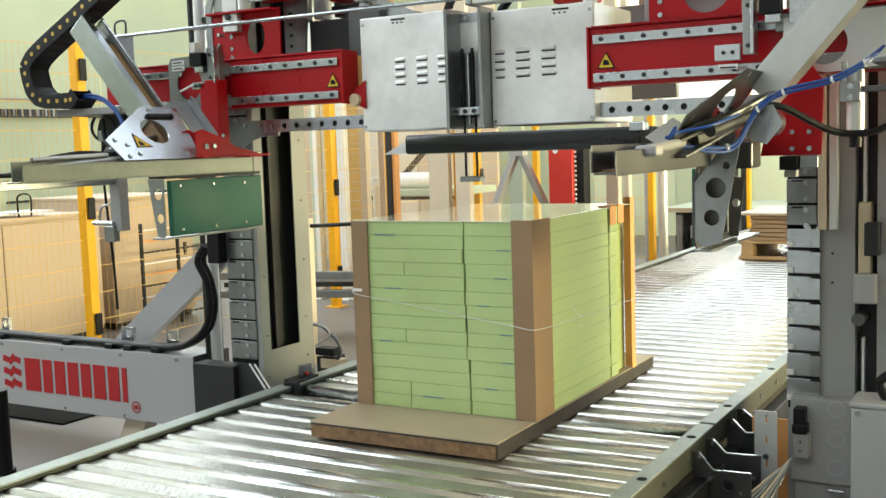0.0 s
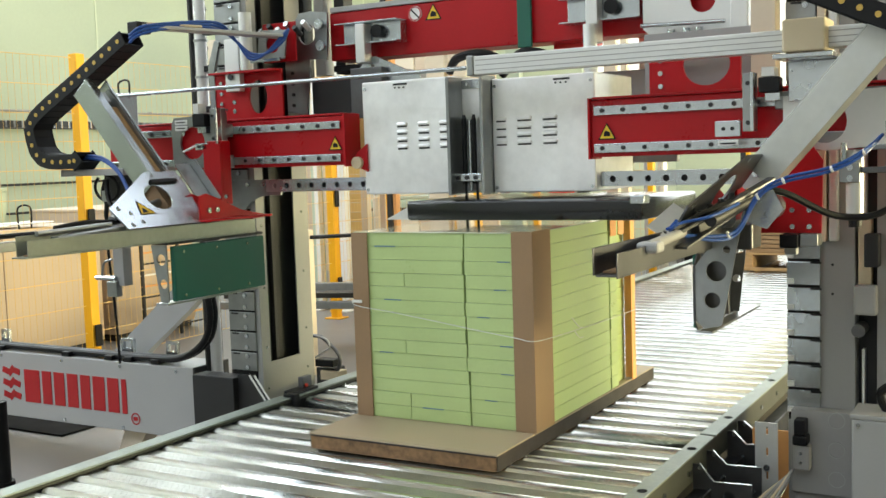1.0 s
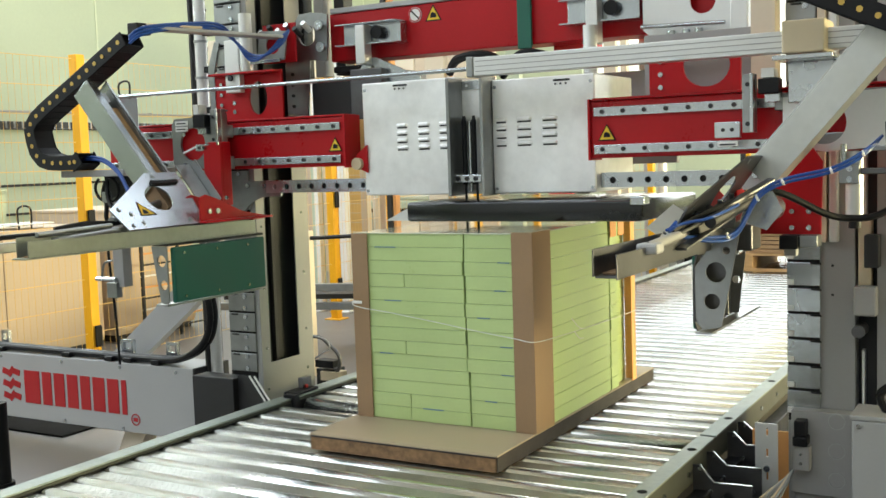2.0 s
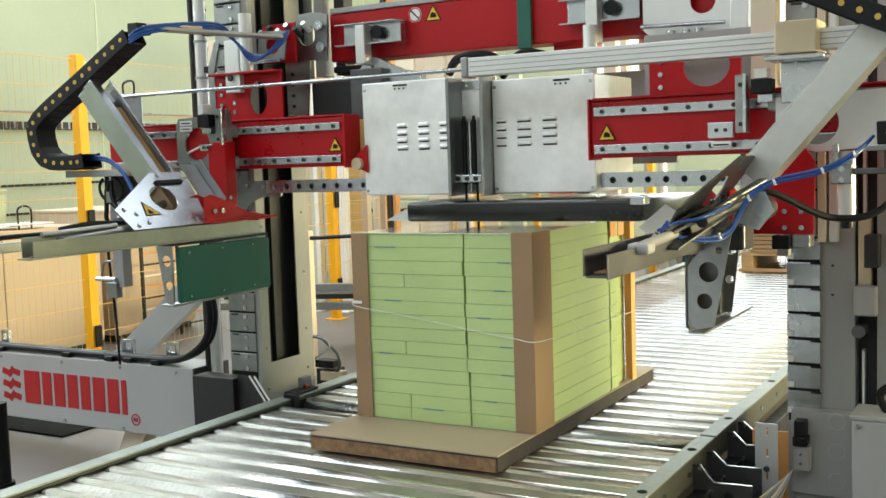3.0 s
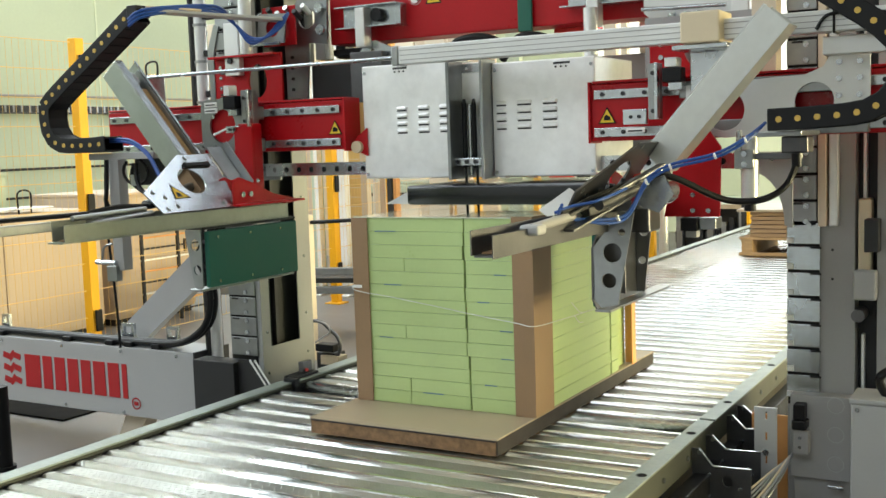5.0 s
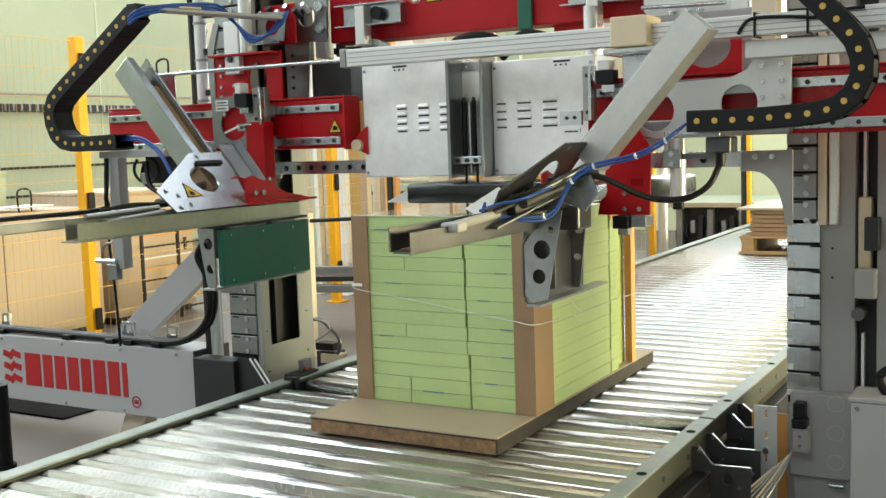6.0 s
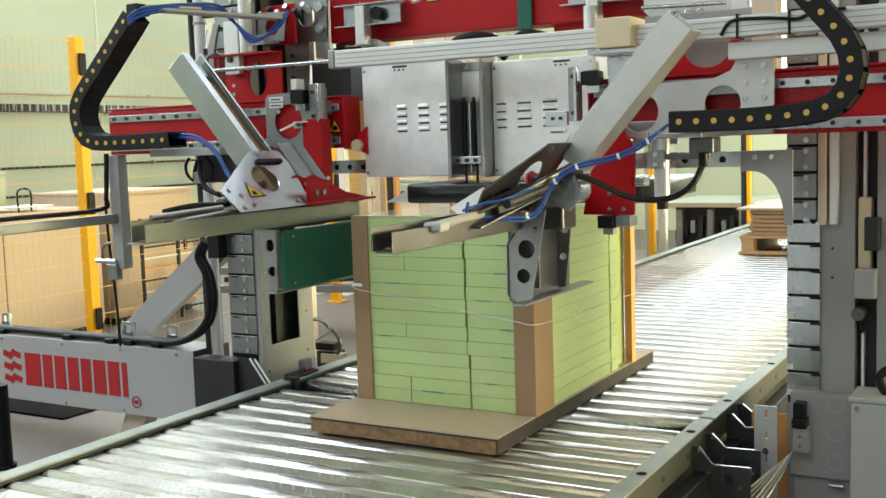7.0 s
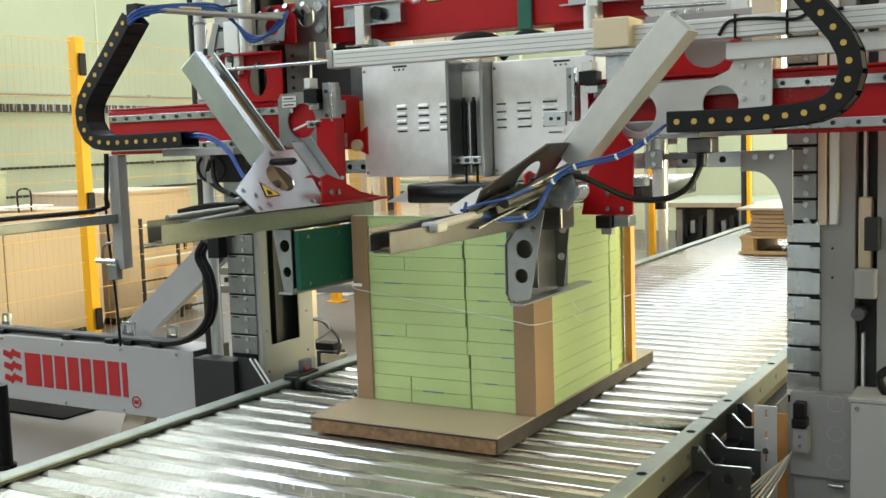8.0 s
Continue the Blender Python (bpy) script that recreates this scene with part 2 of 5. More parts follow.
def tread_mesh(x0, x1, wide, z):
    """A narrow plate along x with raised diamond lugs at alternating slants."""
    b = box(x0, x1, -wide / 2, wide / 2, z - 0.004, z, 0)
    n = int((x1 - x0) / 0.025)
    for k in range(n):
        for row, dy in enumerate((-0.028, -0.0095, 0.0095, 0.028)):
            cx, a = x0 + 0.014 + 0.025 * (k + 0.4 * (row % 2)), math.pi / 4 * (1 if (k + row) % 2 else -1)
            u, v = Vector((math.cos(a), math.sin(a), 0)), Vector((-math.sin(a), math.cos(a), 0))
            o = Vector((cx, dy, z))
            base = [b.verts.new(o + u * 0.011), b.verts.new(o + v * 0.004), b.verts.new(o - u * 0.011), b.verts.new(o - v * 0.004)]
            top = b.verts.new(o + Vector((0, 0, 0.0022)))
            for i in range(4):
                b.faces.new((base[i], base[(i + 1) % 4], top))
    return to_mesh("tread_plate", b, TREAD)


def conveyor():
    c = thing("roller_conveyor", -2.09, 4.0, 0, "long roller conveyor with bright zinc-plated steel rollers", "conveyor")
    for x0, x1, inner in ((-3.075, -3.055, 1), (-1.135, -1.115, -1)):
        r = part("side_rail", box(x0, x1, -1.5, 13.5, 0.36, CZ + 0.005, 0.002), RAIL, c)
        if inner > 0:
            part("rail_liner", box(x1 + 0.001, x1 + 0.006, -1.5, 13.5, 0.36, CZ - 0.004, 0), BLACK, r)
            part("rail_flange", box(x0 - 0.055, x1, -1.5, 3.88, CZ + 0.006, CZ + 0.014, 0.002), RAIL_TOP, r)
            part("rail_flange", box(x0 - 0.055, x1, 3.92, 13.5, CZ + 0.006, CZ + 0.014, 0.002), RAIL_TOP, r)
        else:
            part("rail_flange", box(x0 - 0.035, x1 + 0.008, -1.5, 3.93, CZ + 0.006, CZ + 0.014, 0.002), RAIL_TOP, r)
            part("rail_flange", box(x0 - 0.035, x1 + 0.008, 3.96, 13.5, CZ + 0.006, CZ + 0.014, 0.002), RAIL_TOP, r)
            for y in (3.738, 4.237, 3.2, 5.0, 6.0, 7.0):
                part("rail_hole", plate(circle(-1.135, y, 0.017, 16), [], 0.0015, facing((0, 0, CZ + 0.0141), (1, 0, 0), (0, 1, 0))), MATT_BLACK, r)
    for y in (0.5, 2.8, 5.6, 8.4, 11.2):
        for x in (-3.065, -1.125):
            part("leg", box(x - 0.03, x + 0.03, y - 0.04, y + 0.04, 0, 0.36), ZINC_DULL, c)
    b = rod((CX0, 0, CZ - RR), (CX1, 0, CZ - RR), RR, seg=20)
    rod((CX0 - 0.018, 0, CZ - RR), (CX1 + 0.013, 0, CZ - RR), 0.012, b, 8)
    me = to_mesh("roller", b, ROLLER)
    for p in me.polygons:
        p.use_smooth = len(p.vertices) == 4
    # rollers of the two sections, with a chequered tread plate between each pair
    first = [3.765 - PITCH * k for k in range(36)]
    second = [3.972 + PITCH * k for k in range(66)]
    for y in first + second:
        ob = new("roller", me)
        ob.parent = c
        ob.location = (2.09, y - 4.0, 0)
    tread = tread_mesh(CX0 - 0.016, CX1 + 0.012, 0.076, CZ - 0.012)
    for y in first[1:] + second[:-1]:
        ob = new("tread_plate", tread)
        ob.parent = c
        ob.location = (2.09, y + PITCH / 2 - 4.0, 0)
    return c


CONVEYOR = conveyor()

BOLT = {}


def bolt(parent, x, y, z, r=0.009, way=(0, -1, 0), material=None, name="bolt"):
    """A hexagon bolt head standing proud of a face; way is the face's normal."""
    material = material or ZINC
    key = (round(r, 4), tuple(way), material.name, name)
    if key not in BOLT:
        w = Vector(way) * r * 0.7
        BOLT[key] = to_mesh(name, rod(-w * 0.3, w, r, seg=8), material)
    ob = new(name, BOLT[key])
    ob.parent = parent
    ob.location = Vector((x, y, z)) - ORIGIN[parent]
    return ob


# ---- the load ----
SX0, SX1, SY0, SY1, SZ0, SZ1 = -2.46, -1.66, 3.54, 4.62, 0.514, 1.262


def load():
    p = thing("base_board", -2.06, 4.0, CZ, "chipboard base board with a smooth brown top lying on rollers", "pallet")
    core = part("core", box(-2.475, -1.676, 3.235, 4.9, CZ, 0.506, 0.002), CHIP, p, "raw speckled chipboard")
    part("edge_band", box(-1.675, -1.670, 3.236, 4.902, CZ + 0.001, 0.506, 0.001), EDGE_DARK, core, "dark brown edge band")
    part("edge_band", box(-2.476, -1.676, 3.2325, 3.2345, 0.5005, 0.5065, 0), EDGE_DARK, core, "dark brown edge band")
    part("top_sheet", box(-2.478, -1.668, 3.232, 4.903, 0.507, 0.513, 0.001), CARD_TOP, p, "smooth brown laminate sheet")
    s = thing("carton_stack", -2.06, 4.1, SZ0, "stack of pale lime green flat cartons in fourteen layers", "carton stack")
    n = 14
    h = (SZ1 - 0.004 - SZ0) / n
    for k in range(n):
        z0, z1 = SZ0 + k * h + 0.0005, SZ0 + (k + 1) * h - 0.0005
        wide = random.uniform(0.002, 0.005) if k in (0, 1, 4, 5, 7) else random.uniform(0.005, 0.010)
        seam = -1.948 + random.uniform(-0.003, 0.003) + (0.010 if k < 4 else 0)
        cuts = [SX0 + 0.012, seam, SX1 - 0.009]
        if k in (0, 1, 5, 10):
            cuts.insert(1, -2.222 + (0.014 if k < 2 else 0))
        for a, c in zip(cuts, cuts[1:]):
            g = wide if c != cuts[-1] and c == seam else 0.0015
            push = random.uniform(0, 0.005)
            part("carton", box(a + 0.0008, c - (g if c == seam else 0.001), SY0 + 0.006 + push, 4.332 + random.uniform(-0.004, 0.004), z0, z1, 0.0016), LIME, s)
        part("carton", box(-2.44, SX1 - 0.010 - random.uniform(0, 0.004), 4.352, 4.435 + random.uniform(-0.006, 0.006), z0, z1, 0.0016), LIME, s)
        part("carton", box(-2.43, SX1 - 0.04, 4.45, SY1 - 0.03, z0, z1, 0.0016), LIME, s)
    for k in range(1, n):
        if k % 4 == 3:
            continue
        a = random.uniform(-2.36, -2.0) if k % 2 else random.uniform(-1.92, -1.80)
        w = random.uniform(0.06, 0.14) if k % 2 else 0.05
        part("blue_tape", box(a, a + w, SY0 + 0.0045, SY0 + 0.0125, SZ0 + k * h - 0.0014, SZ0 + k * h + 0.0014, 0), BLUE_TAPE, s, "thin blue tape line")
    part("cover_sheet", box(SX0 + 0.008, SX1 - 0.004, SY0 + 0.004, SY1 - 0.01, SZ1 - 0.004, SZ1, 0.001), TOPFILM, s, "glossy clear film over the top")
    # card corner posts
    def corner(name, cx, cy, sx, sy, wx, wy, material, label, top):
        t = thing(name, cx, cy, SZ0, label, "corner post", "corner posts of the stack")
        w = 0.004
        ring = [(cx, cy), (cx + sx * wx, cy), (cx + sx * wx, cy + sy * w), (cx + sx * w, cy + sy * w), (cx + sx * w, cy + sy * wy), (cx, cy + sy * wy)]
        part("profile", plate(ring, [], top - SZ0, facing((0, 0, SZ0), (1, 0, 0), (0, 1, 0))), material, t)
    corner("corner_post", SX0, SY0, 1, 1, 0.075, 0.09, CARD, "brown card corner post at the stack's edge", 1.259)
    corner("corner_post", SX1, SY0, -1, 1, 0.085, 0.165, CARD, "broad brown card corner post at the stack's edge", 1.266)
    corner("corner_post", SX1 + 0.004, SY1, -1, -1, 0.05, 0.05, CARD_ORANGE, "orange-brown card corner post standing above the stack", 1.29)
    corner("corner_post", SX0, SY1, 1, -1, 0.075, 0.09, CARD, "brown card corner post at the stack's edge", 1.259)
    for y0, y1 in ((4.335, 4.405), (4.43, 4.50)):
        t = thing("edge_card", SX1, (y0 + y1) / 2, 1.2, "small orange card folded over the stack's edge", "edge protector", "edge cards")
        b = box(SX1 - 0.004, SX1, y0, y1, 1.185, 1.268, 0.001)
        box(SX1 - 0.06, SX1, y0, y1, SZ1 + 0.001, SZ1 + 0.005, 0.001, b)
        part("card", b, CARD_ORANGE, t)
    t = thing("loose_strap", SX0, SY0, 0.98, "loose clear plastic strap tied round the stack", "strap")
    line = [(SX0 - 0.004, SY0 + 0.3, 1.0), (SX0 - 0.004, SY0 - 0.004, 0.975), (-2.27, SY0 - 0.006, 0.944), (-2.08, SY0 - 0.006, 0.918), (-1.90, SY0 - 0.006, 0.892), (-1.737, SY0 - 0.006, 0.871),
            (SX1 + 0.004, SY0 - 0.004, 0.862), (SX1 + 0.006, 3.80, 0.848), (SX1 + 0.006, 4.0, 0.842), (SX1 + 0.008, 4.3, 0.834), (SX1 + 0.006, SY1, 0.83)]
    part("band", hose(line, 0.0016, seg=6), STRAP, t)
    part("knot", hose([(SX1 + 0.008, 3.90, 0.845), (SX1 + 0.015, 3.93, 0.815), (SX1 + 0.008, 3.99, 0.805)], 0.0018, seg=5), STRAP, t)
    part("knot", hose([(SX1 + 0.006, 3.88, 0.90), (SX1 + 0.012, 3.93, 0.86), (SX1 + 0.008, 3.98, 0.845)], 0.0018, seg=5), STRAP, t)
    part("clip", box(-2.462, -2.415, SY0 - 0.009, SY0 - 0.005, 0.976, 0.988, 0.001), WHITE, t, "white clip on the strap")


load()


# ---- strapping press, at its low position ----
def triangle_sign(parent, x, y, z, s):
    m = front(y)
    part("warning_sign", plate([(x - s, z - s * 0.85), (x + s, z - s * 0.85), (x, z + s * 0.9)], [], 0.002, m), BLACK, parent, "yellow triangular warning sign")
    part("sign_face", plate([(x - s * 0.8, z - s * 0.73), (x + s * 0.8, z - s * 0.73), (x, z + s * 0.68)], [], 0.0012, front(y - 0.0012)), YELLOW_SIGN, parent)
    part("sign_mark", plate([(x - s * 0.35, z - s * 0.5), (x + s * 0.4, z - s * 0.5), (x + s * 0.35, z - s * 0.1), (x - 0.1 * s, z + s * 0.1), (x - s * 0.3, z - 0.1 * s)], [], 0.0012, front(y - 0.0024)), BLACK, parent)


def guide_rail(parent, x0, x1, y, z, step=0.083):
    r = part("guide_rail", box(x0, x1, y - 0.014, y, z - 0.0175, z + 0.0175, 0.003), ZINC, parent, "bright linear guide rail")
    x = x0 + 0.035
    while x < x1 - 0.01:
        bolt(r, x, y - 0.0143, z, 0.0085, material=DARK, name="bolt_hole")
        x += step


def louvre(parent, x0, x1, z):
    b = bmesh.new()
    prof = [(0.0, 0.010), (-0.004, 0.007), (-0.008, 0.0), (-0.0075, -0.005), (0.0, -0.005)]
    rings = []
    for x, k in ((x0, 0.25), (x0 + 0.008, 1), (x1 - 0.008, 1), (x1, 0.25)):
        rings.append([b.verts.new((x, 3.9 + y * k, z + (zz if k == 1 else zz * 0.6))) for y, zz in prof])
    for r0, r1 in zip(rings, rings[1:]):
        for i in range(len(prof) - 1):
            b.faces.new((r0[i], r0[i + 1], r1[i + 1], r1[i]))
    b.faces.new(rings[0])
    b.faces.new(rings[-1])
    l = part("louvre", b, STEEL, parent)
    part("slit", box(x0 + 0.004, x1 - 0.004, 3.8975, 3.8995, z - 0.0125, z - 0.0065, 0), SLOT, l)


def press():
    t = thing("strapping_press", -2.09, 3.95, 1.39, "strapping press with bare sheet steel covers and red beams", "strapping machine")
    for x0, x1, top, cols in ((-2.622, -2.162, 1.885, ((-2.45, -2.395), (-2.344, -2.286), (-2.24, -2.185))), (-1.991, -1.546, 1.86, ((-1.975, -1.925), (-1.882, -1.815), (-1.77, -1.703)))):
        c = part("cover_panel", box(x0, x1, 3.9, 4.32, 1.40, top, 0.006), STEEL, t, "bare sheet steel cover with louvres")
        for a, d in cols:
            for k in range(4):
                louvre(c, a, d, 1.697 - 0.0315 * k)
        for bx, bz in ((x0 + 0.015, 1.42), (x1 - 0.015, 1.42), (x0 + 0.015, top - 0.03), (x1 - 0.015, top - 0.03)):
            bolt(c, bx, 3.8995, bz, 0.007)
        xm = (x0 + x1) / 2
        part("hinge_slot", box(xm - 0.07 if x0 < -2.3 else xm + 0.05, xm - 0.0 if x0 < -2.3 else xm + 0.12, 3.8985, 3.8998, top - 0.022, top - 0.014, 0), SLOT, c)
        for k in range(3):
            bolt(c, (xm - 0.06 if x0 < -2.3 else xm + 0.06) + k * 0.022, 3.899, top - 0.032, 0.004, material=DARK)
    # slide with two rods and a tamper foot between the covers
    part("slide_back", box(-2.145, -2.006, 3.931, 3.94, 1.40, 1.868, 0.001), STEEL, t)
    for x0, x1 in ((-2.160, -2.145), (-2.006, -1.992)):
        part("slide_flange", box(x0, x1, 3.818, 3.94, 1.395, 1.875, 0.002), ZINC_DULL, t)
    part("slide_head", plate([(-2.143, 1.83), (-2.008, 1.83), (-2.008, 1.866), (-2.143, 1.866)], [circle(-2.12, 1.848, 0.006, 12), circle(-2.03, 1.848, 0.006, 12)], 0.004, front(3.93)), ZINC, t)
    for x in (-2.1245, -2.0795):
        r = part("slide_rod", rod((x, 3.905, 1.44), (x, 3.905, 1.705), 0.0105), BLACK, t, smooth=True)
        part("rod_cap", rod((x, 3.905, 1.705), (x, 3.905, 1.722), 0.0085, r2=0.006), DARK, r, smooth=True)
    for x, r in ((-2.102, 0.009), (-2.0445, 0.0065)):
        part("guide_rod", rod((x, 3.912, 1.41), (x, 3.912, 1.70), r), ZINC, t, smooth=True)
    cl = part("clamp_block", box(-2.160, -2.030, 3.862, 3.898, 1.448, 1.482, 0.004), ZINC, t)
    for x in (-2.136, -2.095, -2.055):
        bolt(cl, x, 3.862, 1.465, 0.009, material=DARK)
    for x in (-2.112, -2.06):
        part("tamper_rod", rod((x, 3.885, 1.20), (x, 3.885, 1.45), 0.0055), BLACK, t, smooth=True)
    part("tamper_foot", box(-2.130, -2.036, 3.86, 3.91, 1.178, 1.20, 0.003), ZINC_DULL, t)
    # red cross beams with guide rails
    for x0, x1 in ((-1.548, 0.3), (-4.12, -2.684)):
        z1 = 1.748
        b = part("cross_beam", box(x0, x1, 3.85, 3.95, 1.532, z1, 0.006), RED, t, "dark red painted cross beam")
        part("end_lip", box(x0 - 0.004 if x0 > -2 else x1 - 0.002, x0 + 0.006 if x0 > -2 else x1 + 0.008, 3.835, 3.955, 1.525, z1 + 0.008, 0.002), RED, b)
        part("top_flange", box(x0 + 0.01, x1 - 0.01, 3.845, 3.955, z1 + 0.001, z1 + 0.011, 0.003), RED, b)
        guide_rail(b, x0 + 0.02, x1 - 0.02, 3.85, 1.707)
        guide_rail(b, x0 + 0.02, x1 - 0.02, 3.85, 1.565)
        triangle_sign(b, -1.478 if x0 > -2 else -2.735, 3.846, 1.628, 0.036)
    # left gusset, sight plate and knob
    part("sight_plate", box(-2.70, -2.632, 3.956, 3.964, 1.585, 1.735, 0.002), AMBER, t)
    part("gusset", plate([(-2.68, 1.535), (-2.60, 1.50), (-2.60, 1.62), (-2.65, 1.585)], [], 0.01, front(3.898)), RED, t)
    part("knob", rod((-2.645, 3.905, 1.54), (-2.645, 3.868, 1.54), 0.026, seg=20), IVORY, t, "round ivory knob")
    # lower punched bar with gussets that reach the columns
    for x0, x1 in ((-3.21, -2.645), (-1.545, -1.0)):
        holes = [circle(x0 + 0.05 + k * 0.071, 1.445, 0.0125, 12) for k in range(int((x1 - x0 - 0.06) / 0.071) + 1)]
        part("punched_bar", plate([(x0, 1.417), (x1, 1.417), (x1, 1.475), (x0, 1.475)], holes, 0.012, front(3.955)), ZINC, t)
        part("bar_backing", box(x0, x1, 3.965, 4.0, 1.425, 1.468, 0.002), DARK, t)
    for s, xa, xb in ((1, -1.005, -0.82), (-1, -3.13, -3.44)):
        ring = [(xa, 1.475), (xa, 1.40)]
        for k in range(9):
            a = math.pi / 2 * k / 8
            ring.append((xa + (xb - xa) * (0.25 + 0.6 * math.sin(a)), 1.40 - 0.19 * (1 - math.cos(a))))
        ring += [(xb, 1.20), (xb, 1.475)]
        g = part("curved_gusset", plate(ring, [], 0.014, front(3.962)), GREY_PALE if s > 0 else ZINC_DULL, t)
        for dx in (0.3, 0.62):
            bolt(g, xa + (xb - xa) * dx, 3.946, 1.452, 0.011)
    # press plate under the covers
    p = part("press_plate", box(-2.305, -1.3, 3.72, 4.4, 1.298, 1.376, 0.012), GLOSS_BLACK, t, "glossy black press plate", smooth=True)
    part("plate_tip", plate([(-2.425, 1.300), (-2.306, 1.300), (-2.306, 1.318), (-2.306, 1.352), (-2.33, 1.345)], [], 0.3, front(4.05)), ALU, p, "pale metal wedge tip")
    part("plate_lip", box(-1.34, -1.285, 3.70, 3.76, 1.36, 1.392, 0.004), ZINC, p)
    # upper red beam with its fittings
    u = part("upper_beam", box(-2.99, -1.10, 4.2, 4.36, 2.022, 2.245, 0.006), RED, t, "dark red upper beam")
    part("top_flange", box(-2.98, -1.10, 4.19, 4.38, 2.246, 2.27, 0.003), GREY_PALE, u)
    for x0 in (-2.875, -1.755):
        w = part("wall_bracket", box(x0, x0 + 0.31, 4.145, 4.2, 2.062 + 0.022, 2.152 + 0.022, 0.003), ZINC, u)
        for z in (2.078, 2.172):
            part("bracket_lip", box(x0 - 0.02, x0 + 0.315, 4.10, 4.2, z, z + 0.006, 0.001), ZINC, w)
        part("bracket_arm", box(x0 + 0.105, x0 + 0.155, 4.08, 4.14, 1.99, 2.165, 0.004), ALU, w)
        part("buffer", rod((x0 + 0.2, 4.145, 2.13), (x0 + 0.2, 4.11, 2.13), 0.03), BLACK, w)
    part("foot_gusset", plate([(-2.87, 1.88), (-2.75, 2.02), (-2.70, 2.02), (-2.47, 1.92), (-2.47, 1.88)], [circle(-2.72, 1.945, 0.014), circle(-2.72, 1.975, 0.011)], 0.008, front(4.15)), ZINC, u)
    part("prohibition_sign", plate(circle(-2.517, 2.2, 0.034, 24), [], 0.003, front(4.199)), WHITE, u, "round white prohibition sign")
    part("sign_ring", plate(circle(-2.517, 2.2, 0.032, 24), [circle(-2.517, 2.2, 0.027, 24)], 0.002, front(4.196)), INK_RED, u)
    part("sign_bar", beam((-2.538, 4.195, 2.22), (-2.496, 4.195, 2.18), 0.006, 0.003, (0, 1, 0), 0), BLACK, u)
    triangle_sign(u, -2.423, 4.199, 2.2, 0.042)
    part("green_strip", box(-2.0, -1.935, 4.175, 4.19, 2.005, 2.42, 0.003), GREEN, u, "dark green vertical strip")
    part("red_box", box(-1.915, -1.74, 4.36, 4.5, 1.93, 2.03, 0.004), RED_BRIGHT, u)
    part("beam_plate", plate([(-1.43, 2.28), (-1.43, 2.03), (-1.37, 1.97), (-1.10, 1.99), (-1.07, 2.03), (-1.07, 2.28)], [circle(-1.19, 2.125, 0.05, 24)], 0.01, front(4.15)), ALU, u)
    part("cross_rod", rod((-1.425, 4.10, 2.04), (-1.094, 4.10, 2.03), 0.008), ZINC, u, smooth=True)
    for x in (-1.31, -1.25, -1.20):
        part("rod_knob", rod((x, 4.12, 2.0), (x, 4.12, 2.018), 0.016, seg=10), ZINC, u)
    part("cylinder", rod((-1.62, 4.05, 1.87), (-1.62, 4.05, 2.06), 0.028), ALU, u, smooth=True)
    tb = part("tie_block", box(-1.074, -1.009, 4.1, 4.16, 1.955, 2.3, 0.004), ALU, u)
    bolt(tb, -1.044, 4.099, 1.976, 0.014, material=DARK, name="bolt_hole")
    # end plate on the left
    e = part("end_plate", plate([(-3.19, 2.02), (-3.185, 1.79), (-3.07, 1.77), (-3.045, 2.03), (-2.945, 2.02), (-2.935, 2.235), (-3.03, 2.25), (-3.10, 2.245), (-3.13, 2.2)],
                                [circle(-3.055, 2.145, 0.048, 24)], 0.012, front(4.115)), ZINC_DULL, t)
    for bx, bz in ((-2.975, 2.185), (-2.97, 2.085)):
        bolt(e, bx, 4.10, bz, 0.024)
    for k in range(4):
        bolt(e, -3.145, 4.10, 1.97 - 0.05 * k, 0.008, material=DARK)
    # red back plates behind the cross beams
    for x0, x1, z1, hx, hw in ((-3.505, -3.10, 1.985, -3.243, 0.055), (-1.345, -1.0, 1.955, -1.127, 0.088)):
        b = part("back_plate", plate([(x0, 1.752), (x1, 1.752), (x1, z1), (x0, z1)], [circle(hx, 1.862, 0.078, 24, hw / 0.078)], 0.012, front(3.967)), RED, t)
        part("plate_flange", box(x0 + 0.01, x1 - 0.01, 3.90, 3.954, z1 - 0.012, z1 - 0.002, 0.002), RED, b)
        for k in range(4):
            bolt(b, x0 + 0.045, 3.954, 1.79 + k * 0.048, 0.010)
    part("rear_plate", box(-1.40, -0.98, 4.06, 4.075, 1.70, 2.0, 0.003), GREY, t)
    part("rear_post", box(-0.98, -0.89, 4.02, 4.10, 1.62, 3.0, 0.004), CREAM, t)
    part("rear_post", box(-1.56, -1.47, 4.45, 4.55, 1.9, 3.0, 0.004), CREAM, t)
    part("side_cheek", plate([(-3.53, 1.77), (-3.50, 1.77), (-3.50, 2.0), (-3.46, 2.13), (-3.49, 2.14), (-3.535, 2.02)], [], 0.01, front(3.96)), ZINC_DULL, t)
    part("pipe_stub", rod((-3.28, 3.93, 1.985), (-3.28, 3.93, 2.25), 0.03), ALU, t, smooth=True)
    part("cross_strip", box(-3.30, -3.08, 3.92, 3.93, 2.015, 2.03, 0.001), ZINC, t)
    part("red_ring_plate", plate([(-3.26, 2.03), (-3.10, 2.03), (-3.08, 2.16), (-3.24, 2.17)], [circle(-3.165, 2.1, 0.04, 20)], 0.008, front(3.99)), ZINC_DULL, t)
    part("red_backing", box(-3.25, -3.06, 4.02, 4.03, 2.02, 2.2, 0.002), RED, t)
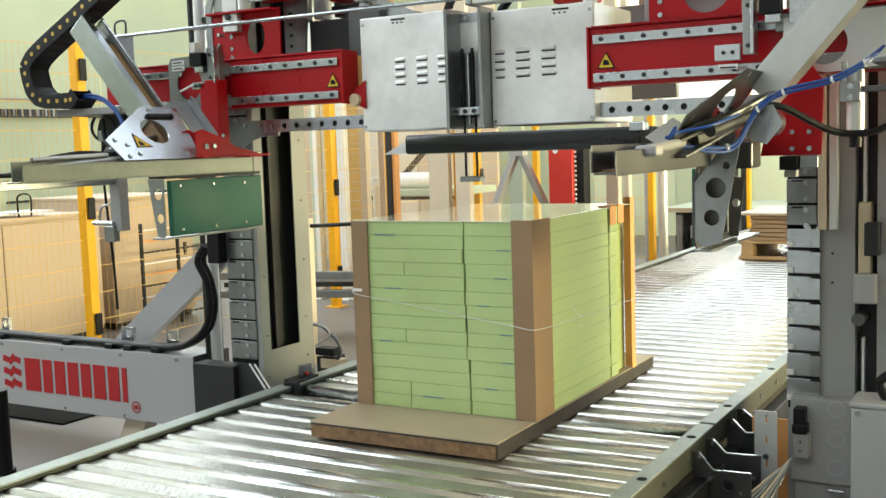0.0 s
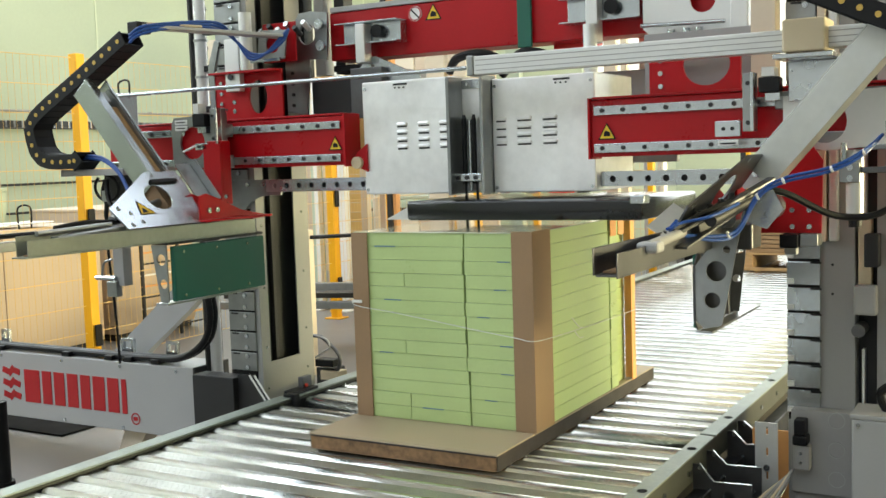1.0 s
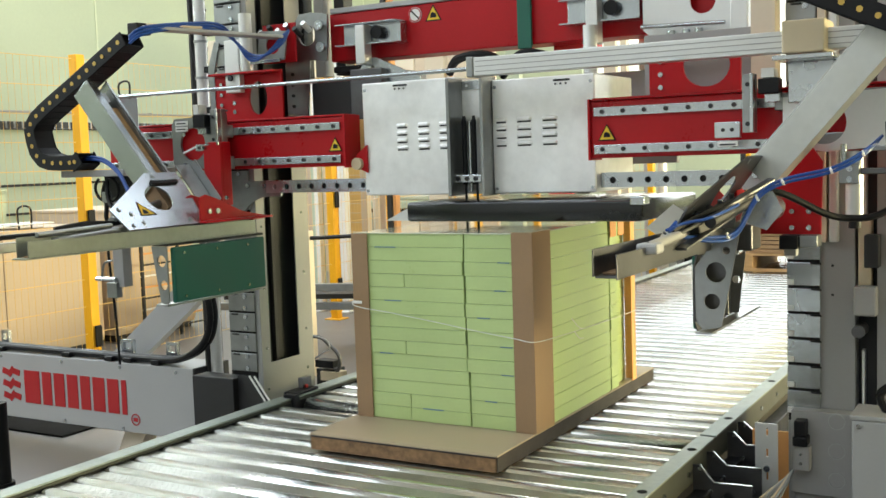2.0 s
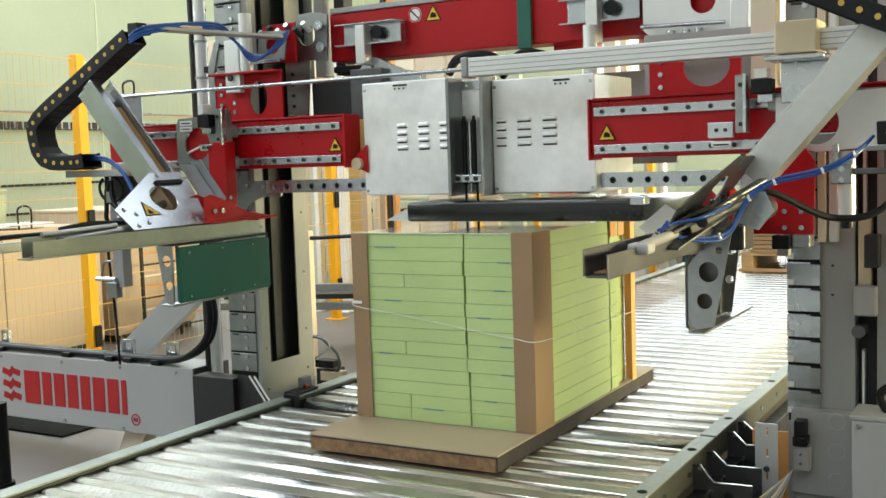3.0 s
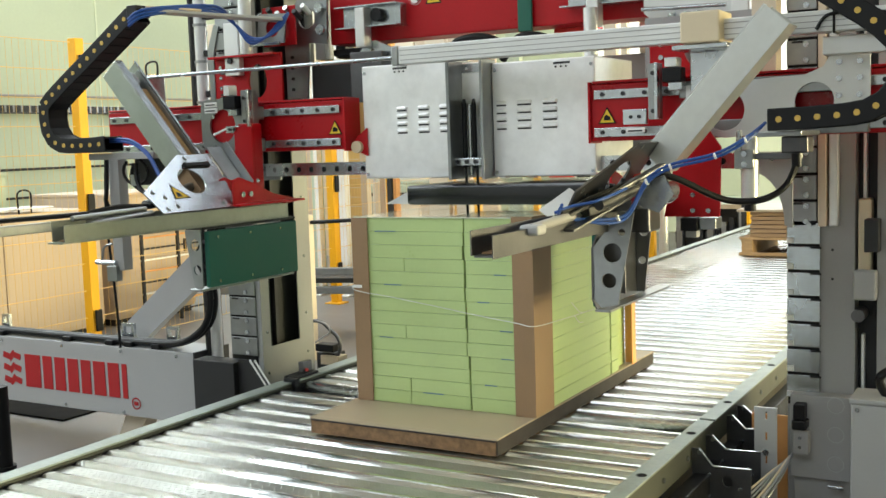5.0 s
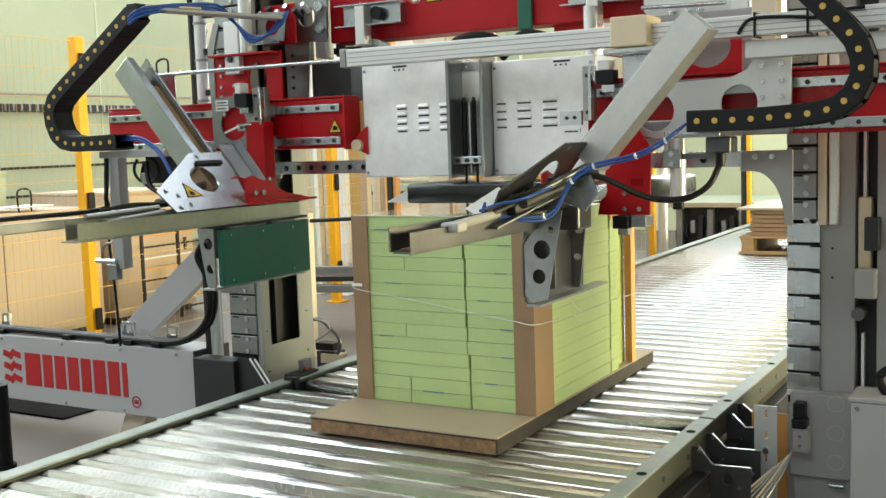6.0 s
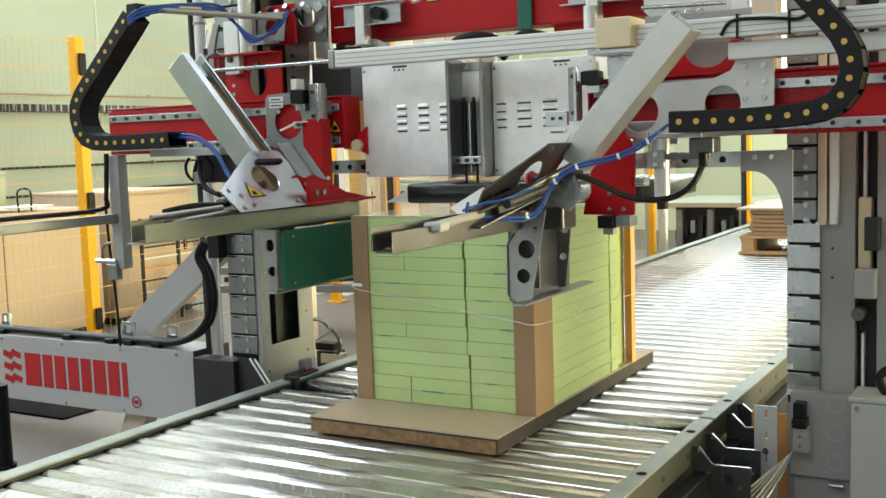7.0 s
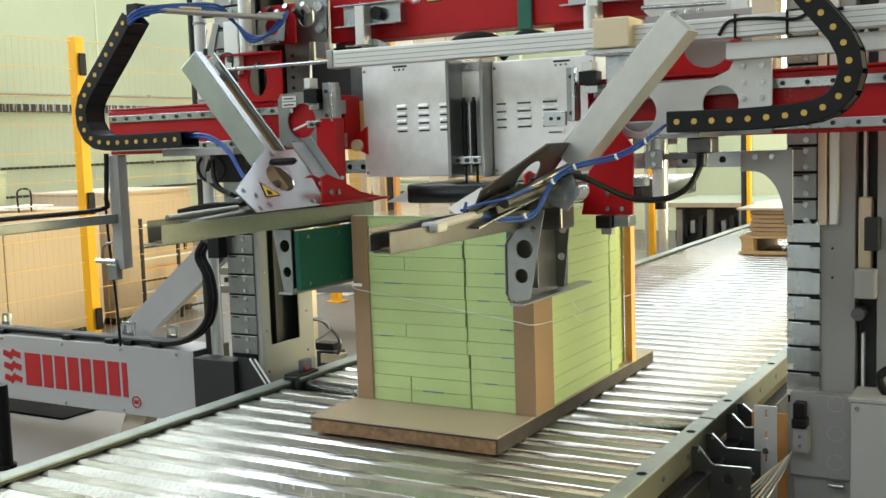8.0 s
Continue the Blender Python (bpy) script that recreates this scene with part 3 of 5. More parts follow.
    # drive motor and dark housing behind the left cover
    m = part("drive_motor", rod((-2.93, 4.15, 1.80), (-2.93, 4.55, 1.80), 0.10, seg=28), DARK, t, smooth=True)
    part("motor_flange", box(-3.06, -2.80, 4.13, 4.15, 1.70, 1.93, 0.006), DARK, m)
    part("housing", box(-2.82, -2.645, 4.1, 4.5, 1.60, 1.97, 0.006), SHADE_STEEL, t)
    part("rear_gearbox", box(-3.30, -2.86, 4.52, 4.75, 1.64, 1.98, 0.01), SHADE_STEEL, t)
    part("rear_panel", box(-2.86, -1.40, 4.46, 4.50, 1.50, 1.90, 0.004), GREY, t)
    for k, m in enumerate((DARK, GREY, BLACK, GREY_PALE, DARK)):
        part("rear_upright", box(-3.62 + 0.125 * k, -3.56 + 0.125 * k, 4.42, 4.5, 1.98, 3.1, 0.004), m, t)
    for k in range(6):
        x = -3.25 + 0.05 * k
        part("valve_fitting", rod((x, 4.05, 2.14 + 0.02 * (k % 2)), (x, 4.0, 2.17 + 0.02 * (k % 2)), 0.013, seg=8), (ZINC, DARK, ALU)[k % 3], t)
    part("motor_cap", box(-2.98, -2.78, 4.2, 4.5, 1.97, 2.0, 0.004), BLACK, t)
    for pts in ([(-2.35, 4.2, 1.93), (-2.28, 4.15, 1.98), (-2.15, 4.15, 1.99), (-2.05, 4.2, 1.94)], [(-2.1, 4.22, 1.90), (-1.98, 4.18, 1.985), (-1.85, 4.2, 1.96)]):
        part("cable", hose(pts, 0.02), BLACK, t, smooth=True)
    # hanging sensor frame at the left end
    f = part("sensor_bar", box(-4.155, -4.085, 3.86, 3.92, 0.955, 1.53, 0.003), GREY, t)
    part("side_bar", box(-4.165, -4.105, 2.3, 3.86, 1.19, 1.235, 0.003), ZINC_DULL, f)
    part("sensor_hose", hose([(-4.13, 2.3, 1.26), (-4.13, 3.2, 1.26), (-4.15, 3.78, 1.262), (-4.15, 3.83, 1.33), (-4.14, 3.84, 1.54)], 0.012), BLACK, f)
    part("sensor", box(-4.19, -4.12, 3.84, 3.88, 0.90, 0.98, 0.004), ZINC_DULL, f)
    part("sensor_clamp", rod((-4.27, 3.85, 0.995), (-4.13, 3.85, 0.995), 0.012), ZINC, f)
    part("sensor_lead", hose([(-4.24, 3.86, 1.0), (-4.22, 3.86, 1.07), (-4.16, 3.86, 1.09)], 0.006), ZINC_DULL, f)
    part("drop_cable", hose([(-4.20, 3.88, 1.45), (-4.21, 3.88, 1.2), (-4.18, 3.88, 0.8), (-4.17, 3.88, 0.55)], 0.007), BLACK, f)
    part("hanger", box(-3.66, -3.63, 3.96, 4.0, 1.40, 1.54, 0.003), GREY, f)
    # drag chain shelf, hoses over the left end
    s = part("chain_shelf", beam((-3.41, 3.4, 2.15), (-3.05, 3.9, 2.12), 0.09, 0.014), GREY_PALE, t, "pale shelf under the hoses")
    part("shelf_cap", beam((-3.40, 3.42, 2.163), (-3.26, 3.61, 2.153), 0.07, 0.01), IVORY, s)
    part("shelf_end", box(-3.45, -3.39, 3.36, 3.44, 2.12, 2.17, 0.004), BLACK, s)
    sp = part("shelf_post", box(-3.402, -3.315, 3.915, 3.95, 1.89, 2.135, 0.004), ALU, t)
    bolt(sp, -3.366, 3.914, 1.958, 0.014, material=DARK, name="bolt_hole")
    for k in range(3):
        d = 0.014 * k
        part("blue_hose", hose([(-3.44, 3.36, 2.085 + d), (-3.37, 3.38, 2.12 + d), (-3.28, 3.55, 2.155 + d * 0.6), (-3.25, 3.72, 2.15 + d), (-3.26, 3.84, 2.11), (-3.20, 3.86, 2.055 - d), (-3.11, 3.86, 2.045), (-3.03, 3.88, 2.09 + d), (-3.02, 3.92, 2.15)], 0.0065), BLUE, t, "blue air hose", smooth=True)
    return t


PRESS = press()


# ---- the two edge-protector applicators, in their closed position ----
def applicator(s, x, name, label):
    """s is +1 where the load lies on the +x side; x is the inner face of its trough."""
    t = thing(name, x, 3.2, 1.25, label, "edge applicator", "edge applicators")

    def X(d):
        return x - s * d

    # trough for the edge strip: open channel along the conveyor
    L0, L1 = (2.50 if s > 0 else 2.46), 3.74
    wide, z_in, z_out = (0.075, 1.308, 1.322) if s > 0 else (0.058, 1.317, 1.303)
    # right trough and tilted plate: shade put into the colour, same zinc as left
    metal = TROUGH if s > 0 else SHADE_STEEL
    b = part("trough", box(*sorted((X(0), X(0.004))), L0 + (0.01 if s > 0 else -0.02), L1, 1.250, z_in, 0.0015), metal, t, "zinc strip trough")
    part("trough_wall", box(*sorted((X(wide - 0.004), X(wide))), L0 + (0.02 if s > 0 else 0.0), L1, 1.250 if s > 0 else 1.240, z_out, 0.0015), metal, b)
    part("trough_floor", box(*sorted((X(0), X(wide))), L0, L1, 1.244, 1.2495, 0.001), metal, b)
    part("card_edge", box(*sorted((X(0.008), X(0.05))), L0 + 0.03, L1 - 0.05, 1.2505, 1.256, 0.001), CARD, b, "brown card edge strip")
    # tilted plate along the trough, with a round window
    lean = (-s * 0.16, 0, 0.22)
    m = facing((X(0.02), 0, 1.31), (0, 1, 0), lean)
    ring = [(3.0, 0.0), (2.96, 0.10), (3.25, 0.27), (3.43, 0.27), (3.45, 0.2), (3.43, 0.0)]
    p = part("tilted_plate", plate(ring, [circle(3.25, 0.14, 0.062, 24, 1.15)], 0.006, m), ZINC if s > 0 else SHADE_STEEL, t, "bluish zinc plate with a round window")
    n = m.to_3x3() @ Vector((0, 0, 1))
    for u, v in ((3.04, 0.02), (3.10, 0.03), (3.01, 0.10), (3.06, 0.075), (3.36, 0.025), (3.42, 0.03), (3.29, 0.255)):
        at = m @ Vector((u, v, 0.006 if n.z > 0 else 0.0))
        bolt(p, *at, 0.010, tuple(round(c, 4) for c in n))
    if s > 0:
        k = 0.0065
        part("warning_sign", plate([(3.10, 0.06), (3.19, 0.06), (3.115, 0.13)], [], 0.001, m @ pose(0, 0, k)), BLACK, p, "yellow triangular warning sign")
        part("sign_face", plate([(3.108, 0.064), (3.178, 0.064), (3.119, 0.118)], [], 0.001, m @ pose(0, 0, k + 0.001)), YELLOW_SIGN, p)
        part("sign_mark", plate([(3.118, 0.068), (3.148, 0.068), (3.142, 0.082), (3.124, 0.092)], [], 0.001, m @ pose(0, 0, k + 0.002)), BLACK, p)
        part("slot_handle", box(3.25, 3.40, 0.205, 0.225, k, k + 0.012, 0.003, None, m), BLACK, p)
    # slanted strip magazine: open channel with the strips inside
    if s > 0:
        lo, hi = Vector((X(0.225), 3.38, 1.455)), Vector((X(0.605), 3.38, 1.905))
    else:
        lo, hi = Vector((X(0.172), 3.49, 1.455)), Vector((X(0.569), 3.49, 1.905))
    d = (hi - lo).normalized()
    up = Vector((s * d.z, 0, abs(d.x)))
    mm = Matrix((d, Vector((0, 1, 0)), up)).transposed().to_4x4()
    mm.translation = lo
    L = (hi - lo).length
    skin = ZINC if s > 0 else PALE_ZINC
    lower = -0.13 if s > 0 else 0.0
    g = part("magazine", box(0, L, -0.06, -0.055, -0.045, 0.055, 0.0015, None, mm), skin, t, "long slanted zinc magazine channel", smooth=False)
    part("magazine_wall", box(lower, L, 0.055, 0.06, -0.045, 0.055, 0.0015, None, mm), skin, g)
    part("magazine_base", box(lower, L, -0.0545, 0.0545, -0.045, -0.040, 0.001, None, mm), skin, g)
    for a, w in ((-0.060, 0.038), (0.048, 0.012)):
        part("magazine_lip", box(lower if a > 0 else 0, L, a, a + w, 0.056, 0.060, 0.001, None, mm), skin, g)
    # edge strips lie lengthwise in the channel
    for i in range(9):
        q = -0.037 + 0.0078 * i
        part("card_strip", box(lower + L * 0.02, L * (0.78 - 0.006 * (i % 3)), -0.048, 0.046 - 0.003 * (i % 2), q, q + 0.006, 0, None, mm), CARD, g)
    part("pusher", box(L * 0.80, L * 0.90, -0.035, 0.02, -0.03, 0.045, 0.003, None, mm), ZINC_DULL, g)
    part("strip_rail", box(0, L * 0.93, 0.047, 0.053, -0.03, 0.05, 0.002, None, mm), ZINC_DULL, g)
    # red bracket over the trough
    r = part("red_bracket", box(*sorted((X(-0.02), X(0.11))), 3.40, 3.84, 1.312, 1.322, 0.003), RED, t, "red painted bracket")
    for off in (0.02, 0.10):
        mm2 = facing((X(off), 0, 1.322), (0, 1, 0), (0, 0, 1))
        part("bracket_gusset", plate([(3.40, 0), (3.82, 0), (3.66, 0.03), (3.52, 0.085), (3.44, 0.11), (3.40, 0.10)], [], 0.008, mm2), RED, r)
    for y in (3.45, 3.5):
        bolt(r, X(0.01), y, 1.36, 0.012, (s, 0, 0))
    part("tongue", plate([(3.70, -0.02), (3.84, 0.03), (3.70, 0.08)], [], 0.006, facing((X(0.06), 0, 1.313), (0, 1, 0), (s, 0, 0))), RED, r)
    if s > 0:
        b = beam((X(0.085), 3.53, 1.385), (X(0.225), 3.53, 1.56), 0.09, 0.008, (s, 0, 1), 0.002)
        part("folded_stay", b, ZINC_DULL, t)
        part("stay_lip", beam((X(0.07), 3.58, 1.395), (X(0.21), 3.58, 1.57), 0.006, 0.045, (s, 0, 1), 0.001), ZINC_DULL, t)
    else:
        fold = facing((X(-0.035), 2.95, 1.335), (0.015, 0.2, 0.055), (0.084, 0, -0.054))
        part("folded_plate", plate([(0, 0), (0.21, 0), (0.21, 0.105), (0.02, 0.10), (0, 0.085)], [circle(0.03, 0.05, 0.008, 12)], 0.003, fold), PALE_ZINC, t, "pale folded zinc plate")
        part("stay", beam((X(0.075), 2.92, 1.275), (X(0.15), 3.42, 1.385), 0.035, 0.008, (0, 0, 1), 0.002), SHADE_STEEL, t)
        part("cam_block", rod((-1.43, 3.32, 1.365), (-1.43, 3.43, 1.365), 0.042, seg=18), ZINC, t, smooth=True)
        cb = part("cam_plate", plate([(-1.50, 1.33), (-1.42, 1.30), (-1.37, 1.36), (-1.40, 1.42), (-1.47, 1.41)], [circle(-1.42, 1.345, 0.009, 12)], 0.008, front(3.318)), ZINC, t)
        part("link_bar", beam((-1.56, 3.02, 1.335), (-1.40, 3.30, 1.455), 0.03, 0.012), SHADE_STEEL, t)
        part("link_bar", beam((-1.58, 2.93, 1.315), (-1.44, 3.22, 1.41), 0.012, 0.012), DARK, t)
        for k in range(5):
            y = 3.12 + 0.07 * k
            part("clutter_fitting", rod((X(0.10 + 0.02 * k), y, 1.335 + 0.022 * k), (X(0.15 + 0.012 * k), y + 0.05, 1.36 + 0.022 * k), 0.016 - 0.001 * k, seg=10), (ZINC_DULL, DARK)[k % 2], t)
    # red carriage plate, upright
    if s < 0:
        ring = [(-1.53, 1.258), (-1.332, 1.258), (-1.325, 1.50), (-1.38, 1.58), (-1.47, 1.58), (-1.50, 1.40)]
    else:
        ring = [(-2.73, 1.36), (-2.632, 1.36), (-2.632, 1.645), (-2.73, 1.645)]
    c = part("carriage_plate", plate(ring, [], 0.012, front(3.712)), RED, t, "red painted carriage plate")
    for dx, dz in ((0, 0), (0.055, 0), (0, 0.055), (0.055, 0.055)):
        bolt(c, (-1.425 if s < 0 else -2.66) + dx, 3.70, (1.28 if s < 0 else 1.375) + dz * (1 if s < 0 else 0.6), 0.009)
    # pale plate with two big round holes, on the guide rails
    def mx(a):
        return a if s < 0 else -4.16 - a
    ring = [(mx(a), z) for a, z in ((-1.47, 1.72), (-1.06, 1.735), (-1.0, 1.76), (-0.975, 1.805), (-0.853, 1.80), (-0.853, 1.636), (-0.892, 1.595), (-1.02, 1.555), (-1.33, 1.53), (-1.47, 1.56))]
    holes = [circle(mx(-1.335), 1.628, 0.072, 28), circle(mx(-1.03), 1.645, 0.064, 28)]
    if s > 0:
        ring = [(-2.66, 1.79), (-2.975, 1.775), (-2.99, 1.75), (-2.99, 1.57), (-2.95, 1.54), (-2.66, 1.54)]
        holes = [circle(-2.864, 1.655, 0.076, 28)]
    q = part("slide_plate", plate(ring, holes, 0.012, front(3.79)), ALU if s < 0 else ZINC_DULL, t, "pale zinc plate with two round holes")
    for a in (-0.95, -0.885) if s < 0 else (-1.25,):
        for z in (1.66, 1.715, 1.77) if s < 0 else (1.56, 1.70):
            bolt(q, mx(a), 3.776, z, 0.010)
    for z in (1.707, 1.565):
        w = (mx(-1.50), mx(-0.86)) if s < 0 else (-2.765, -2.665)
        part("runner_block", box(w[0], w[1], 3.79, 3.836, z - 0.03, z + 0.03, 0.004), ZINC_DULL, q)
    if s > 0:
        part("hole_backing", plate(circle(-2.864, 1.655, 0.085, 24), [], 0.006, front(3.804)), RED, q, "dark red backing disc")
    if s < 0:
        part("carriage_spacer", box(mx(-1.46), mx(-1.39), 3.724, 3.778, 1.38, 1.60, 0.004), RED, c)
    else:
        part("carriage_spacer", box(-2.73, -2.645, 3.726, 3.788, 1.37, 1.66, 0.004), RED, c)
    # stop block and small switches
    if s < 0:
        stop, switch, head, clamp, label = ((mx(-1.60), mx(-1.555), 1.605, 1.805), (mx(-1.54), mx(-1.47), 1.735, 1.785), (mx(-1.53), mx(-1.485), 1.787, 1.82), (mx(-1.70), mx(-1.61), 1.59, 1.645), (mx(-1.69), mx(-1.62), 1.56, 1.578))
    else:
        stop, switch, head, clamp, label = ((-2.723, -2.655, 1.642, 1.809), (-2.806, -2.736, 1.728, 1.786), (-2.799, -2.768, 1.788, 1.833), (-2.779, -2.704, 1.62, 1.651), (-2.704, -2.648, 1.568, 1.615))
    st = part("stop_block", box(stop[0], stop[1], 3.745, 3.776, stop[2], stop[3], 0.003), ZINC_DULL, q)
    part("stop_edge", box(stop[1] - 0.012, stop[1], 3.715, 3.744, stop[2], stop[3], 0.002), ZINC, st)
    for z in (stop[2] + 0.03, stop[3] - 0.035):
        bolt(st, stop[0] + 0.02, 3.744, z, 0.008, material=DARK)
    part("limit_switch", box(switch[0], switch[1], 3.72, 3.778, switch[2], switch[3], 0.003), BLACK, q)
    part("switch_head", box(head[0], head[1], 3.72, 3.778, head[2], head[3], 0.003), WHITE, q)
    part("switch_foot", box(switch[0] + 0.02, switch[1], 3.73, 3.778, switch[2] - 0.03, switch[2] - 0.002, 0.002), ZINC, q)
    f = 0.0 if s < 0 else -0.055
    cp = part("clamp", box(clamp[0], clamp[1], 3.755 + f, 3.775 + f, clamp[2], clamp[3], 0.003), ZINC, q)
    zc = (clamp[2] + clamp[3]) / 2
    for k in (0.35, 0.7):
        bolt(cp, clamp[0] + (clamp[1] - clamp[0]) * k, 3.754 + f, zc, 0.007, material=DARK)
    part("switch_label", box(label[0], label[1], 3.762 + f, 3.77 + f, label[2], label[3], 0.001), WHITE, q)
    part("label_bar", box(label[0] + 0.008, label[1] - 0.008, 3.7605 + f, 3.7619 + f, label[2] + 0.004, label[2] + 0.009, 0), BLACK, q)
    if s > 0:
        part("switch_lever", rod((-2.85, 3.70, 1.615), (-2.775, 3.70, 1.64), 0.005, seg=8), WHITE, q)
        for z in (1.716, 1.743):
            part("type_plate", box(-2.965, -2.889, 3.774, 3.778, z, z + 0.022, 0.001), WHITE, q)
            part("type_bar", box(-2.955, -2.90, 3.7725, 3.7739, z + 0.008, z + 0.013, 0), BLACK, q)
    # hinge, cylinder and pressing pad below the trough
    part("hinge_block", box(*sorted((X(0.03), X(0.15))), 3.42, 3.54, 1.225, 1.312, 0.008), SHADE_STEEL, t)
    part("hinge_pin", rod((X(0.09), 3.33, 1.33), (X(0.09), 3.60, 1.33), 0.032, seg=20), ZINC, t, smooth=True)
    part("cylinder", rod((X(0.13), 3.02, 1.345), (X(0.20), 3.45, 1.42), 0.018, seg=16), ZINC_DULL if s > 0 else DARK, t, smooth=True)
    part("cylinder", rod((X(0.055), 2.70, 1.30), (X(0.06), 2.98, 1.315), 0.014, seg=16), ZINC_DULL if s > 0 else GREY, t, smooth=True)
    part("cylinder_head", box(*sorted((X(0.03), X(0.09))), 2.67, 2.73, 1.283, 1.312, 0.008), ZINC_DULL if s > 0 else GREY_PALE, t)
    if s > 0:
        pad = part("pad", box(X(0.028), X(0.004), 3.225, 3.80, 0.997, 1.225, 0.006), GREEN, t, "dark green rubber pressing pad")
        for y in (3.28, 3.48, 3.68):
            for z in (1.02, 1.20):
                bolt(pad, X(0.004), y, z, 0.006, (1, 0, 0))
        ring = [(X(0.115), 1.23), (X(0.03), 1.23), (X(0.03), 1.0), (X(0.05), 0.985), (X(0.075), 1.0)]
        for y in (3.215, 3.72):
            part("pad_bracket", plate(ring, [circle(X(0.062), 1.17, 0.024, 16), circle(X(0.055), 1.07, 0.020, 16)], 0.006, front(y)), ZINC_DULL, pad)
        part("pad_lip", box(X(0.095), X(0.03), 3.20, 3.80, 0.983, 0.992, 0.002), ZINC_DULL, pad)
        part("pad_beam", box(X(0.10), X(0.01), 3.20, 3.80, 1.232, 1.243, 0.002), DARK, pad)
    else:
        ring = [(3.275, 1.185), (3.272, 1.015), (3.31, 0.978), (3.80, 0.978), (3.82, 1.25), (3.36, 1.27)]
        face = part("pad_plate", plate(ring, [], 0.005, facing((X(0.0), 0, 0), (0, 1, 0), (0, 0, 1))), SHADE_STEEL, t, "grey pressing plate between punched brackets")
        part("pad", box(*sorted((X(-0.012), X(-0.001))), 3.31, 3.80, 0.985, 1.23, 0.003), GREEN, face)
        ring = [(X(0.004), 1.185), (X(0.101), 1.307), (X(0.148), 1.304), (X(0.118), 1.15), (X(0.088), 1.0), (X(0.033), 0.988), (X(0.004), 1.015)]
        holes = [circle(X(0.072), 1.171, 0.032, 24), circle(X(0.059), 1.079, 0.025, 24), circle(X(0.105), 1.239, 0.012, 16)]
        part("pad_bracket", plate(ring, holes, 0.006, front(3.285)), ZINC_DULL, face, "punched zinc bracket")
        ring = [(X(0.006), 1.27), (X(0.068), 1.27), (X(0.035), 0.985), (X(0.006), 0.985)]
        part("pad_bracket", plate(ring, [circle(X(0.036), 1.205, 0.018, 20), circle(X(0.028), 1.10, 0.014, 20)], 0.006, front(3.70)), ZINC_DULL, face, "narrow punched zinc bracket")
        # added sheet close behind the holes, gives them their shaded look
        part("hole_shade", box(*sorted((X(0.008), X(0.095))), 3.335, 3.34, 1.03, 1.22, 0.002), SHADE_STEEL, face)
        for z in (1.04, 1.13):
            bolt(face, X(0.006), 3.30, z, 0.008, (1, 0, 0))
        part("pad_lip", box(*sorted((X(-0.004), X(0.05))), 3.31, 3.94, 0.968, 0.976, 0.001), ZINC_DULL, face)
        part("foot_switch", box(-1.46, -1.40, 3.66, 3.74, 1.21, 1.256, 0.004), BLACK, t)
        part("foot_block", box(-1.398, -1.34, 3.68, 3.76, 1.215, 1.256, 0.003), ZINC_DULL, t)
        part("foot_tab", box(-1.45, -1.41, 3.69, 3.73, 1.185, 1.209, 0.003), GREY_PALE, t)
    return t


APP_L = applicator(1, -2.48, "edge_applicator", "steel edge applicator with green rubber pad and red bracket")
APP_R = applicator(-1, -1.64, "edge_applicator", "steel edge applicator with punched zinc bracket and blue hoses")


